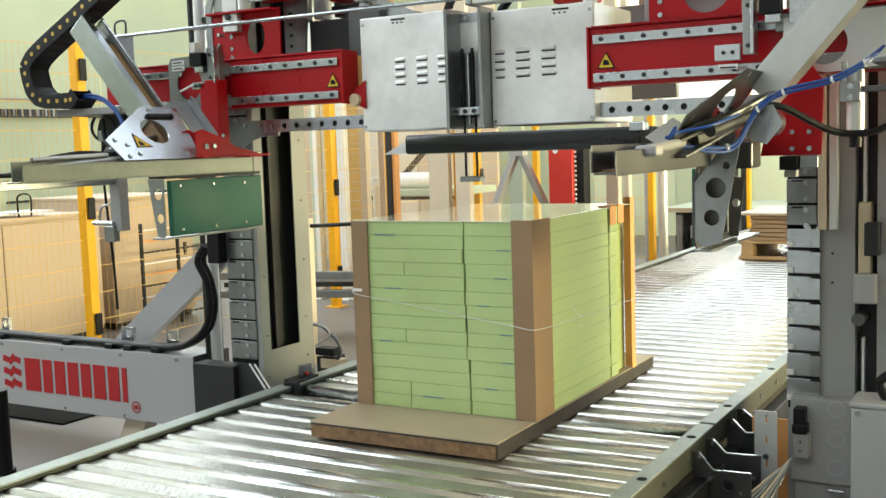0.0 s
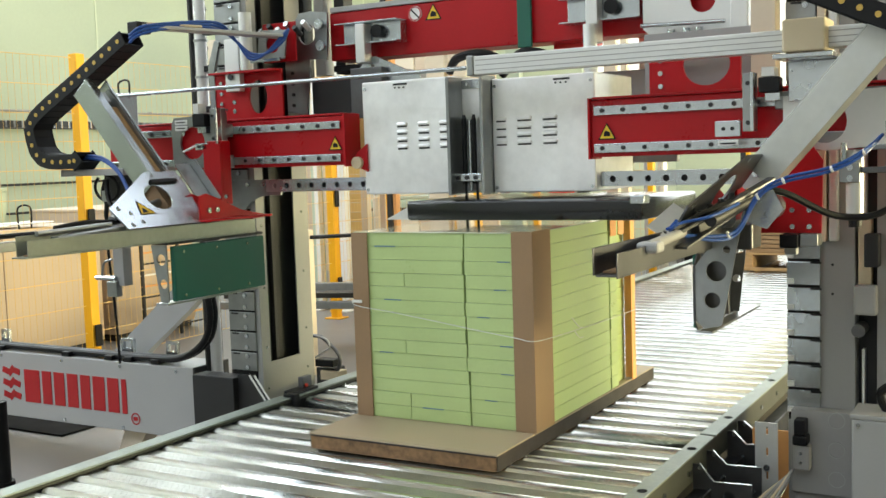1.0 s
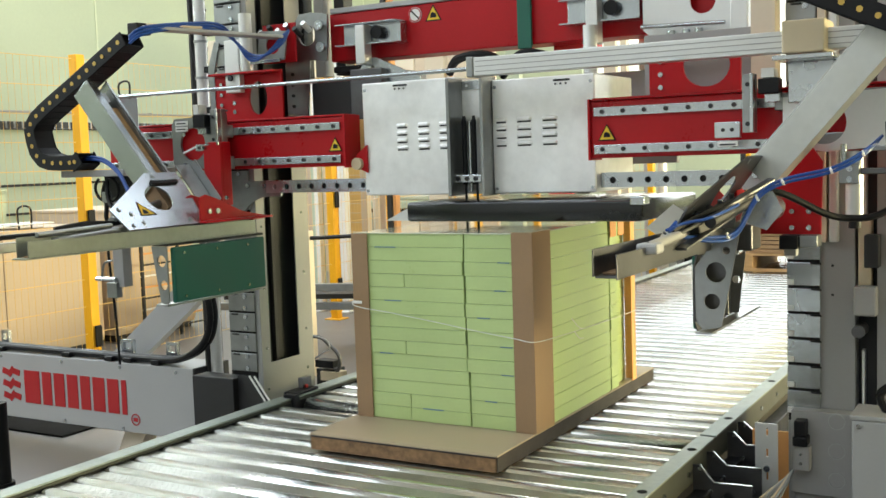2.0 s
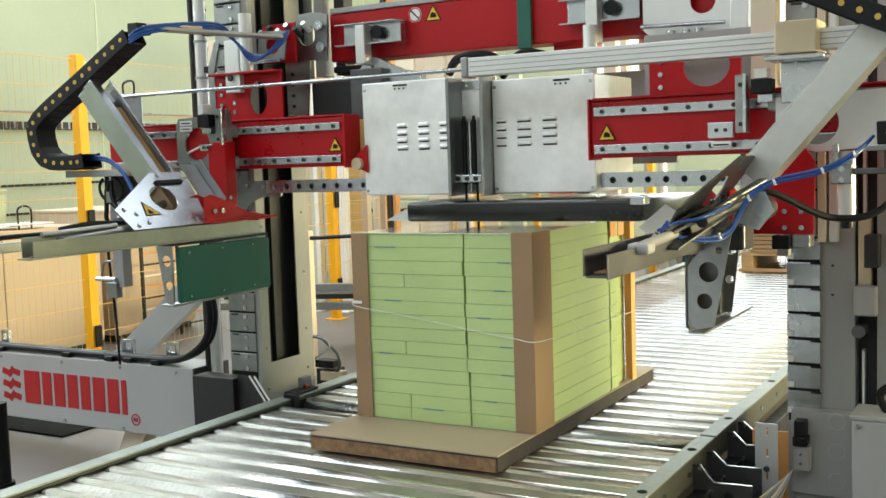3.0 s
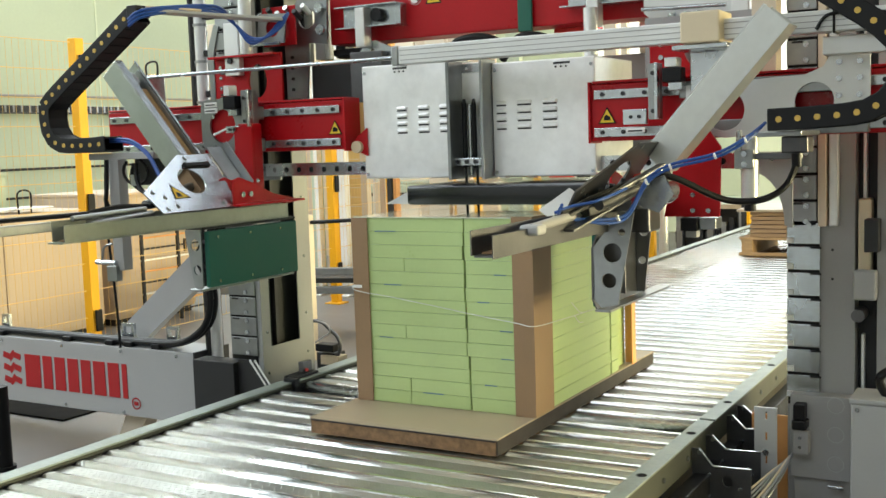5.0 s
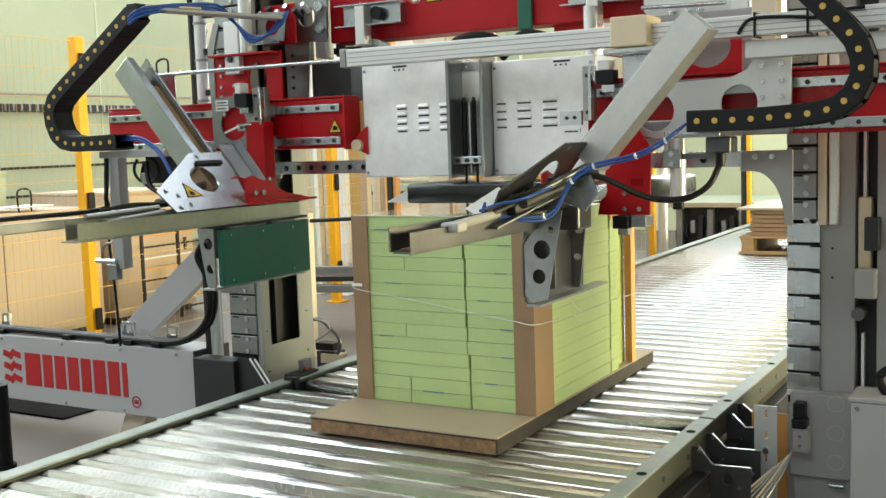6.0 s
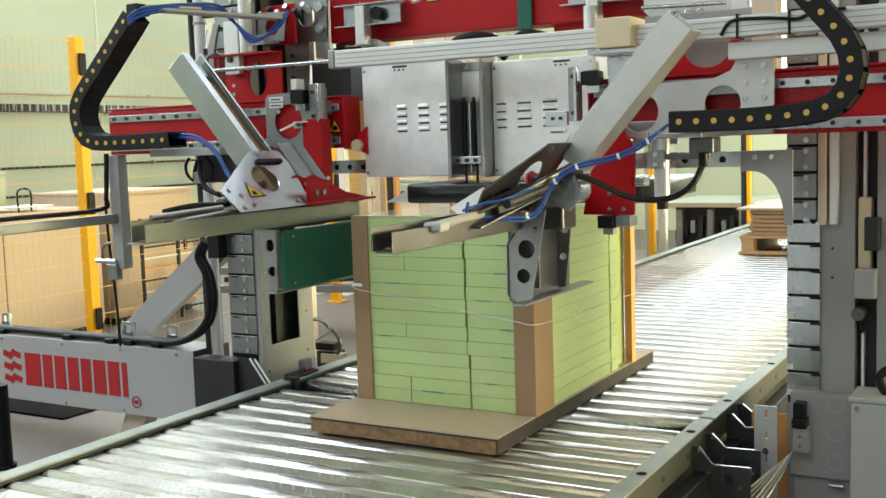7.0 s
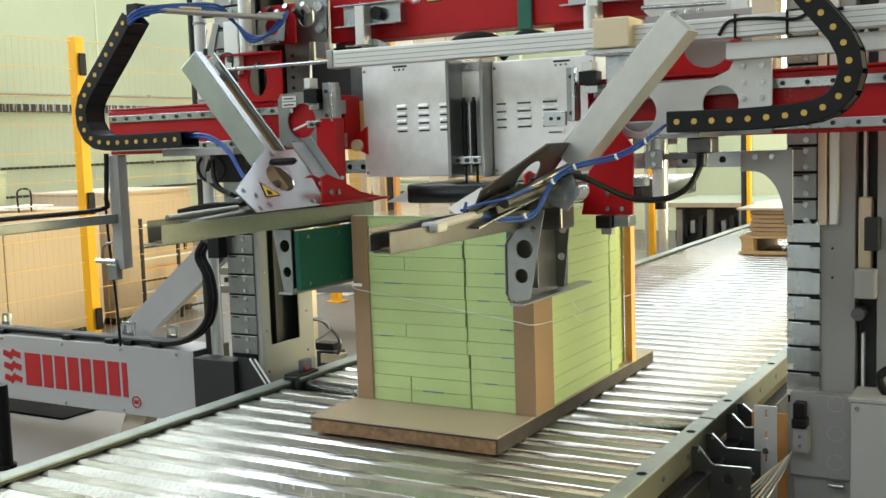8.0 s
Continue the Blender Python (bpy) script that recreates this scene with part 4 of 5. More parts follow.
def applicator_fittings():
    # long aluminium profile over the right applicator, telescope rod of the left one
    a = part("profile_bar", box(-2.60, -0.35, 3.66, 3.73, 1.862, 1.932, 0.004), ALU, APP_R, "ribbed aluminium profile bar")
    for z in (1.878, 1.897, 1.916):
        part("profile_groove", box(-2.59, -0.36, 3.6585, 3.6597, z - 0.0015, z + 0.0015, 0), GREY, a)
    part("profile_end", box(-2.63, -2.60, 3.655, 3.735, 1.858, 1.936, 0.006), ZINC_DULL, a)
    part("ivory_block", box(-1.435, -1.30, 3.60, 3.76, 1.853, 1.958, 0.006), IVORY, APP_R, "ivory plastic guide block")
    b = part("block_plate", box(-1.47, -1.28, 3.62, 3.775, 1.835, 1.851, 0.002), ZINC, APP_R)
    part("block_web", box(-1.45, -1.28, 3.765, 3.788, 1.70, 1.835, 0.003), ZINC, b)
    for k in range(2):
        part("cable_tie", box(-0.95 + 0.17 * k, -0.943 + 0.17 * k, 3.652, 3.74, 1.856, 1.938, 0.001), BLACK, a)
    part("sensor_wire", hose([(-1.0, 3.65, 1.87), (-0.96, 3.65, 1.915), (-0.85, 3.65, 1.915), (-0.75, 3.65, 1.905), (-0.70, 3.65, 1.92), (-0.6, 3.65, 1.925)], 0.006), BLACK, a)
    part("lower_profile", box(-0.99, -0.30, 3.70, 3.76, 1.79, 1.85, 0.004), ALU, APP_R)
    part("telescope_rod", rod((-3.235, 3.695, 1.893), (-1.28, 3.695, 1.893), 0.0085), ZINC, APP_L, "thin polished telescope rod", smooth=True)
    part("rod_post", box(-3.25, -3.225, 3.69, 3.80, 1.70, 1.905, 0.003), ZINC, APP_L)
    part("rod_hook", hose([(-3.24, 3.70, 1.905), (-3.24, 3.70, 1.95), (-3.20, 3.70, 1.965), (-3.17, 3.70, 1.95), (-3.175, 3.70, 1.88)], 0.005), DARK, APP_L)
    # chain landing plates
    c = part("chain_bracket", box(-1.14, -1.0, 3.42, 3.72, 1.531, 1.548, 0.003), ZINC_DULL, APP_R)
    part("junction_box", box(-1.105, -1.02, 3.62, 3.72, 1.475, 1.53, 0.006), SHADE_STEEL, c)
    part("gland", rod((-1.055, 3.62, 1.43), (-1.055, 3.62, 1.475), 0.016), BLACK, c)
    cv = part("clevis", box(-1.27, -1.205, 3.66, 3.74, 1.425, 1.49, 0.004), ZINC_DULL, APP_R)
    part("clevis_arm", box(-1.205, -1.05, 3.68, 3.70, 1.455, 1.475, 0.003), SHADE_STEEL, cv)
    part("clevis_rod", rod((-1.255, 3.67, 1.475), (-1.255, 3.67, 1.555), 0.010), ZINC, cv)
    for z in (1.44, 1.475):
        bolt(cv, -1.235, 3.659, z, 0.010)
    part("post_sleeve", rod((-1.226, 3.70, 1.313), (-1.226, 3.70, 1.53), 0.028), ALU, APP_R, smooth=True)
    part("sleeve_tip", rod((-1.226, 3.70, 1.279), (-1.226, 3.70, 1.313), 0.020), BLACK, APP_R)
    c = part("chain_bracket", box(-3.35, -2.95, 3.42, 3.75, 1.52, 1.55, 0.003), GREY, APP_L)
    part("junction_box", box(-3.2, -3.0, 3.55, 3.72, 1.40, 1.52, 0.006), DARK, c)
    part("valve", rod((-3.05, 3.6, 1.30), (-3.05, 3.6, 1.42), 0.03), ZINC_DULL, c)
    part("valve", rod((-2.93, 3.5, 1.31), (-2.93, 3.5, 1.45), 0.025), DARK, c)
    # hoses
    for k in range(2):
        o = 0.011 * k
        part("blue_hose", hose([(-1.56, 2.86, 1.345 + o), (-1.60, 2.95, 1.315), (-1.52, 3.08, 1.285 + o), (-1.47, 3.16, 1.30 + o), (-1.42, 3.2, 1.40 + o), (-1.35, 3.22, 1.445 + o), (-1.22, 3.25, 1.475 + o), (-1.14, 3.30, 1.52 + o), (-1.10, 3.38, 1.575)], 0.005), BLUE, APP_R, "blue air hose", smooth=True)
    part("blue_hose", hose([(-1.60, 2.90, 1.33), (-1.57, 2.95, 1.345), (-1.50, 2.99, 1.36), (-1.45, 3.1, 1.39)], 0.0045), BLUE, APP_R, "blue air hose", smooth=True)
    # white ties round the hoses, dark valve block and elbow fittings among them
    for x, y, z in ((-1.42, 3.2, 1.405), (-1.35, 3.22, 1.45), (-1.22, 3.25, 1.48), (-1.14, 3.30, 1.525), (-1.49, 3.13, 1.297)):
        part("hose_tie", rod((x - 0.003, y, z - 0.001), (x + 0.003, y, z + 0.001), 0.0105, seg=10), WHITE, APP_R)
    v = part("valve_block", beam((-1.575, 3.06, 1.318), (-1.49, 3.26, 1.385), 0.05, 0.035), DARK, APP_R, "dark valve block")
    for k in range(4):
        y = 3.08 + 0.045 * k
        part("elbow_fitting", rod((-1.565 + 0.02 * k, y, 1.335 + 0.015 * k), (-1.56 + 0.02 * k, y - 0.004, 1.372 + 0.015 * k), 0.009, seg=10), (ZINC, DARK)[k % 2], v)
    part("black_hose", hose([(-1.59, 2.92, 1.325), (-1.56, 3.0, 1.35), (-1.52, 3.08, 1.375), (-1.47, 3.2, 1.405), (-1.45, 3.3, 1.42)], 0.009), BLACK, APP_R, smooth=True)
    part("black_hose", hose([(-1.46, 3.3, 1.42), (-1.38, 3.35, 1.41), (-1.28, 3.45, 1.345), (-1.22, 3.5, 1.325), (-1.14, 3.53, 1.33), (-1.08, 3.57, 1.37), (-1.055, 3.62, 1.44)], 0.011), BLACK, APP_R, smooth=True)
    for k in range(2):
        o = 0.012 * k
        part("blue_hose", hose([(-3.24, 3.45, 1.60 + o), (-3.10, 3.44, 1.59 + o), (-2.98, 3.42, 1.53 + o), (-2.90, 3.40, 1.44 + o), (-2.84, 3.38, 1.40)], 0.0065), BLUE, APP_L, "blue air hose", smooth=True)
    part("black_hose", hose([(-3.15, 3.5, 1.50), (-3.17, 3.5, 1.42), (-3.08, 3.5, 1.36), (-2.92, 3.45, 1.34), (-2.80, 3.4, 1.36)], 0.009), BLACK, APP_L, smooth=True)
    part("black_hose", hose([(-2.66, 2.78, 1.33), (-2.62, 2.9, 1.345), (-2.60, 3.05, 1.34), (-2.62, 3.15, 1.37)], 0.011), BLACK, APP_L, smooth=True)
    loop = [(-3.155 + 0.085 * math.cos(a), 3.5 + 0.02 * math.sin(a * 0.5), 1.465 + 0.062 * math.sin(a)) for a in [math.pi * (0.75 + k / 6) for k in range(11)]]
    part("black_hose", hose(loop, 0.007), BLACK, APP_L, smooth=True)
    part("black_hose", hose([(-3.12, 3.48, 1.50), (-3.11, 3.47, 1.43), (-3.06, 3.45, 1.38), (-2.98, 3.43, 1.355)], 0.010), BLACK, APP_L, smooth=True)
    part("hose_clamp", box(-3.17, -3.13, 3.49, 3.51, 1.40, 1.45, 0.003), ZINC_DULL, APP_L)
    part("fitting", rod((-2.54, 2.60, 1.325), (-2.54, 2.95, 1.335), 0.010), ZINC_DULL, APP_L)


applicator_fittings()

# ---- cable drag chains in rigid links ----
CHAINS = []


def chain_line(s, dx):
    """Centre line of a chain from its moving end to its fixed end, for a slide dx of its applicator."""
    if s > 0:
        b, a, lx, zl = -3.19 + dx, (-3.44, 2.135), -3.775 + 0.53 * dx, 1.71
        pts = [(b, 1.592), (lx + 0.30, 1.588), (lx + 0.10, 1.592), (lx + 0.025, 1.635), (lx, zl), (lx + 0.025, zl + 0.08)]
    else:
        b, a, lx, zl = -1.08 + dx, (-0.76, 2.07), -0.53 + 0.5 * dx, 1.72
        pts = [(b, 1.583), (max(lx - 0.30, b + 0.05), 1.584), (max(lx - 0.10, b + 0.10), 1.60), (lx - 0.025, 1.645), (lx, zl), (lx - 0.025, zl + 0.09)]
    p, q = Vector(pts[-1]), Vector(a)
    pts += [tuple(p.lerp(q, 0.5)), a]
    line = []
    vs = [Vector((u, v)) for u, v in pts]
    for i in range(len(vs) - 1):
        p0, p1, p2, p3 = vs[max(i - 1, 0)], vs[i], vs[i + 1], vs[min(i + 2, len(vs) - 1)]
        for k in range(12):
            t = k / 12
            line.append(0.5 * (2 * p1 + (p2 - p0) * t + (2 * p0 - 5 * p1 + 4 * p2 - p3) * t * t + (3 * p1 - p0 - 3 * p2 + p3) * t ** 3))
    line.append(vs[-1])
    return line


def links_at(s, dx, n, step):
    """Places and turns of n links along the chain's line."""
    line = chain_line(s, dx)
    run = [0.0]
    for p, q in zip(line, line[1:]):
        run.append(run[-1] + (q - p).length)
    xs, zs = [p.x for p in line], [p.y for p in line]
    # past the fixed end the chain runs on straight along the beam
    tail = (line[-1] - line[-2]).normalized()
    out = []
    for k in range(n):
        ends = []
        for g in (k * step, (k + 1) * step):
            if g <= run[-1]:
                ends.append(Vector((np.interp(g, run, xs), np.interp(g, run, zs))))
            else:
                ends.append(line[-1] + tail * (g - run[-1]))
        mid, d = (ends[0] + ends[1]) / 2, ends[1] - ends[0]
        out.append((mid.x, mid.y, -math.degrees(math.atan2(d.y, d.x))))
    return out


def drag_chain(s, y, n, step=0.056):
    t = thing("drag_chain", -3.44 if s > 0 else -0.76, y, 2.1, "black plastic cable drag chain with brass-coloured pins", "cable chain", "drag chains")
    at = ORIGIN[t]
    b = bmesh.new()
    for w in (-0.055, 0.049):
        box(-step * 0.62, step * 0.62, w, w + 0.006, -0.034, 0.034, 0.004, b)
    box(-step * 0.46, step * 0.46, -0.05, 0.05, -0.031, -0.025, 0.001, b)
    box(-step * 0.46, step * 0.46, -0.05, 0.05, 0.025, 0.031, 0.001, b)
    me = to_mesh("chain_link", b, BLACK)
    pin = to_mesh("pin", rod((0, -0.0545, 0), (0, -0.058, 0), 0.0095, seg=12), GOLD)
    made = []
    for k in range(n):
        ob = new("chain_link", me)
        ob.parent = t
        p = new("pin", pin)
        p.parent = ob
        made.append(ob)
    CHAINS.append((t, s, made, step, at))


drag_chain(1, 3.42, 21)
drag_chain(-1, 3.40, 21)


# ---- columns of the machine ----
def guard_plates(t, x0, x1, y, z0, z1, step, tabs):
    z = z0
    metal = ZINC if tabs else ZINC_DULL
    while z < z1:
        g = part("guard_plate", box(x0, x1, y - 0.01, y, z, z + step - 0.010, 0.002), metal, t)
        for dz in (0.016, step - 0.026):
            bolt(g, x0 + (x1 - x0) * 0.66, y - 0.01, z + dz, 0.011)
        if tabs:
            part("tab", box(x0 + 0.002, x0 + 0.026, y - 0.02, y - 0.0105, z + 0.004, z + 0.024, 0.001), WHITE, g)
            part("hook", box(x1 - 0.035, x1 + 0.005, y - 0.014, y - 0.0105, z + step - 0.017, z + step - 0.01, 0.001), BLACK, g)
        else:
            part("slot_clip", box(x0 + 0.02, x0 + 0.06, y - 0.016, y - 0.0105, z + step - 0.02, z + step - 0.012, 0.001), DARK, g)
        z += step


def columns():
    t = thing("machine_column", -3.42, 4.15, 0, "warm grey machine column with a dark vertical slot", "machine column", "machine columns")
    x = -3.31
    sheet = plate([(3.972, 0.0), (4.378, 0.0), (4.378, 3.4), (3.972, 3.4)], [[(4.035, 0.585), (4.262, 0.585), (4.262, 2.9), (4.035, 2.9)]], 0.006, facing((x, 0, 0), (0, 1, 0), (0, 0, 1)))
    part("side_panel", sheet, COLUMN, t, "warm grey painted side panel")
    part("core", box(-3.48, -3.40, 3.975, 4.376, 0, 3.4), GREY_PALE, t)
    part("front_panel", box(-3.40, -3.311, 3.972, 3.985, 0, 3.4, 0.002), GREY_PALE, t)
    part("rear_panel", box(-3.40, -3.311, 4.362, 4.376, 0, 3.4, 0.002), COLUMN, t)
    part("slot_curtain", box(-3.385, -3.372, 3.99, 4.36, 0.3, 3.3, 0.001), SLOT, t, "black rubber slot curtain")
    part("slot_rail", box(-3.372, -3.345, 4.13, 4.15, 0.55, 3.2, 0.002), DARK, t)
    for z in (0.46, 0.66, 0.95, 1.25, 1.55):
        bolt(t, -3.303, 4.005, z, 0.006, (1, 0, 0))
        bolt(t, -3.303, 4.32, z + 0.05, 0.006, (1, 0, 0))
    # black sheet paints the shade seen in the gaps between guard plates
    part("gap_shade", box(-3.485, -3.335, 3.9685, 3.9715, 0.5, 3.1, 0), BLACK, t)
    guard_plates(t, -3.49, -3.33, 3.968, 0.55, 3.0, 0.098, False)
    part("back_post", box(-3.772, -3.755, 4.08, 4.2, 0, 3.4), DARK, t)
    tube = part("riser_tube", rod((-3.711, 4.1, 0.0), (-3.711, 4.1, 3.4), 0.030), ALU, t, smooth=True)
    for z in (1.55, 1.78, 1.98, 2.16):
        part("collar", rod((-3.711, 4.1, z), (-3.711, 4.1, z + 0.012), 0.036), ZINC_DULL, tube)
        part("clamp", box(-3.68, -3.63, 4.08, 4.12, z + 0.03, z + 0.06, 0.003), BLACK, tube)
    part("guide_tube", rod((-3.89, 4.3, 0.0), (-3.89, 4.3, 3.4), 0.028), ALU, t, smooth=True)
    part("guide_tube", rod((-3.80, 4.33, 0.0), (-3.80, 4.33, 3.4), 0.012), DARK, t)
    for k in range(7):
        bolt(t, -3.83, 4.27, 1.75 + k * 0.1, 0.014)
    part("base_plate", box(-3.66, -3.14, 3.93, 4.5, 0, 0.02), GREY, t)
    # dark solid in place of an open cavity, for the shade inside it
    part("cavity_shade", box(-3.66, -3.40, 3.86, 3.965, 0.1, 0.53, 0.004), DARK, t)
    c = part("chevron_guard", plate([(-3.40, 0.37), (-3.40, 0.54), (-3.305, 0.545), (-3.20, 0.42), (-3.22, 0.37)], [], 0.006, front(3.9)), DARK, t)
    for o in (0.0, 0.03):
        part("white_edge", beam((-3.325 + o, 3.892, 0.545), (-3.235 + o, 3.892, 0.43), 0.01, 0.003, (0, 1, 0), 0), WHITE, c)
    part("cable_box", box(-3.56, -3.49, 3.90, 3.97, 1.02, 1.18, 0.004), BLACK, t)

    t = thing("machine_column", -0.65, 4.35, 0, "grey machine column clad in zinc guard plates", "machine column", "machine columns")
    part("post", box(-0.885, -0.64, 4.17, 4.6, 0, 3.4, 0.004), GREY, t)
    part("post_wing", box(-0.565, -0.25, 4.17, 4.6, 0, 3.4, 0.004), GREY, t)
    part("slot_curtain", box(-0.638, -0.567, 4.24, 4.6, 0.3, 3.3, 0.001), SLOT, t, "black slot curtain")
    part("slot_strip", box(-0.622, -0.612, 4.20, 4.24, 0.56, 0.78, 0.002), WHITE, t)
    part("slot_strip", box(-0.618, -0.606, 4.20, 4.24, 1.28, 1.9, 0.002), WHITE, t)
    part("slot_cover", box(-0.632, -0.585, 4.175, 4.235, 1.02, 1.29, 0.006), IVORY, t)
    part("slot_valve", box(-0.64, -0.56, 4.12, 4.17, 0.92, 1.03, 0.008), GREY_PALE, t)
    part("slot_motor", rod((-0.62, 4.10, 0.865), (-0.62, 4.2, 0.865), 0.024), SHADE_STEEL, t)
    part("slot_block", box(-0.60, -0.55, 4.1, 4.17, 1.10, 1.22, 0.004), DARK, t)
    part("cream_guide", box(-0.765, -0.735, 4.12, 4.168, 1.19, 3.2, 0.004), CREAM, t)
    part("guide_rod", box(-0.728, -0.695, 4.13, 4.168, 1.19, 3.2, 0.006), ALU, t)
    # same black sheet here, so the gaps read as shaded
    part("gap_shade", box(-0.882, -0.766, 4.1645, 4.1695, 0.5, 2.7, 0), BLACK, t)
    guard_plates(t, -0.884, -0.762, 4.164, 0.53, 1.16, 0.0985, True)
    # upper plates stand in shade, put into their colour as the darker zinc
    guard_plates(t, -0.884, -0.775, 4.164, 1.19, 2.6, 0.1, False)
    for z in (1.10, 0.99):
        bolt(t, -0.72, 4.169, z, 0.005, material=DARK)
    f = part("foot_panel", box(-0.86, -0.55, 4.10, 4.165, 0.235, 0.555, 0.003), GREY, t)
    for z in (0.524, 0.412, 0.300):
        part("embossed_disc", plate(circle(-0.695, z, 0.031, 28), [circle(-0.695, z, 0.028, 28)], 0.002, front(4.0995)), GREY_PALE, f)
    part("lower_panel", box(-0.85, -0.56, 4.12, 4.165, 0.02, 0.233, 0.003), GREY, t)
    part("foot_bolt", rod((-0.72, 4.09, 0.214), (-0.665, 4.09, 0.214), 0.008), ZINC, t)
    part("black_box", box(-0.838, -0.797, 4.04, 4.098, 0.47, 0.528, 0.004), BLACK, t)
    part("black_plug", box(-0.843, -0.790, 4.035, 4.098, 0.432, 0.469, 0.006), BLACK, t)
    part("terminal_box", box(-0.842, -0.784, 4.05, 4.098, 0.337, 0.43, 0.004), GREY, t)
    for z in (0.40, 0.365):
        bolt(t, -0.815, 4.049, z, 0.006)
    part("base_plate", box(-1.0, -0.2, 4.0, 4.7, 0, 0.02), GREY, t)

    t = thing("control_box", -0.36, 4.0, 0, "pale grey sheet metal control box beside the column", "control box")
    part("case", box(-0.612, -0.10, 3.9, 4.08, 0.04, 0.585, 0.006), GREY_PALE, t)
    part("lid", box(-0.618, -0.095, 3.895, 4.085, 0.586, 0.604, 0.005), GREY_PALE, t)
    part("foot", box(-0.58, -0.50, 3.92, 4.05, 0, 0.04), DARK, t)
    part("foot", box(-0.20, -0.12, 3.92, 4.05, 0, 0.04), DARK, t)
    for bx, bz in ((-0.59, 0.565), (-0.59, 0.08), (-0.45, 0.565)):
        bolt(t, bx, 3.899, bz, 0.008)
    part("cable", hose([(-0.50, 3.98, 0.60), (-0.53, 3.99, 0.66), (-0.48, 4.0, 0.70), (-0.40, 4.02, 0.69)], 0.016), BLACK, t)


columns()


def beam_cover():
    t = thing("beam_cover", -5.0, 4.1, 0, "grey sheet metal beam cover with red lettering blocks", "machine cover")
    c = part("cover", box(-7.4, -3.78, 4.0, 4.24, 0.152, 0.524, 0.004), GREY_PALE, t)
    # cover's end is open; a dark sheet paints its shaded inside
    part("open_end_shade", box(-3.779, -3.765, 3.99, 4.25, 0.145, 0.53, 0.003), DARK, t)
    for x in (-5.25, -4.75, -4.3, -3.9):
        for z in (0.17, 0.50):
            bolt(c, x, 3.9995, z, 0.009)
    # plain red blocks in the place of the maker's name and sign
    x = -5.065
    for w in (0.145, 0.093, 0.102, 0.102, 0.093, 0.108, 0.102, 0.055):
        l = part("red_block", box(x, x + w - 0.018, 3.9965, 3.9995, 0.245, 0.432, 0.001), INK_RED, c, "plain red block of lettering")
        x += w + 0.003
    for z in (0.405, 0.335, 0.265):
        for k in range(3):
            u = -5.245 + k * 0.048
            dz = 0.022 if k % 2 else -0.006
            part("red_chevron", beam((u, 3.998, z + 0.01 - dz), (u + 0.048, 3.998, z + 0.01 + dz), 0.034, 0.003, (0, 1, 0), 0), INK_RED, c)
    part("red_dot", plate(circle(-4.205, 0.225, 0.032, 24), [circle(-4.205, 0.225, 0.026, 24)], 0.002, front(3.9985)), INK_RED, c)
    part("red_dot_mark", box(-4.22, -4.19, 3.9965, 3.9985, 0.215, 0.235, 0), INK_RED, c)
    f = part("foot", plate([(-4.44, 0), (-4.30, 0), (-4.20, 0.16), (-4.36, 0.16)], [], 0.1, front(4.18)), CREAM, t)
    part("foot", box(-6.3, -6.15, 4.05, 4.2, 0, 0.155), CREAM, t)
    for o in (0, 0.032):
        h = part("power_hose", hose([(-7.3, 4.05 + o, 0.56), (-5.26, 4.04 + o, 0.55), (-4.6, 4.04 + o, 0.548), (-4.1, 4.03 + o, 0.552), (-3.86, 4.0 + o, 0.575), (-3.70, 3.99 + o, 0.66), (-3.635, 3.98 + o, 0.78), (-3.64, 3.97 + o, 0.92), (-3.68, 3.96 + o, 1.02), (-3.62, 3.95 + o, 1.10)], 0.018, seg=10), BLACK, t, "black power hose", smooth=True)
    for x in (-5.3, -4.75, -4.42, -4.28, -4.08):
        part("hose_block", box(x, x + 0.06, 4.0, 4.1, 0.526, 0.552, 0.004), BLACK, t)
    for x, w in ((-5.382, 0.063), (-4.401, 0.09), (-4.07, 0.08)):
        ring = [(x, 0.526), (x + w, 0.526), (x + w, 0.628), (x, 0.628)]
        hole = [(x + 0.016, 0.575), (x + w - 0.016, 0.575), (x + w - 0.016, 0.612), (x + 0.016, 0.612)]
        part("clip", plate(ring, [hole], 0.02, front(4.13)), ZINC, t, "zinc hose buckle")
    b = part("brace", plate([(-4.56, 0.53), (-3.91, 1.035), (-3.62, 1.20), (-3.62, 1.02), (-3.89, 0.87), (-4.25, 0.56), (-4.29, 0.53)], [], 0.02, front(4.22)), GREY_PALE, t, "slanting grey brace plate")
    part("brace_fold", beam((-4.27, 4.19, 0.55), (-3.66, 4.19, 1.01), 0.05, 0.006, (0.6, 0, -0.8), 0), GREY_PALE, b)


beam_cover()


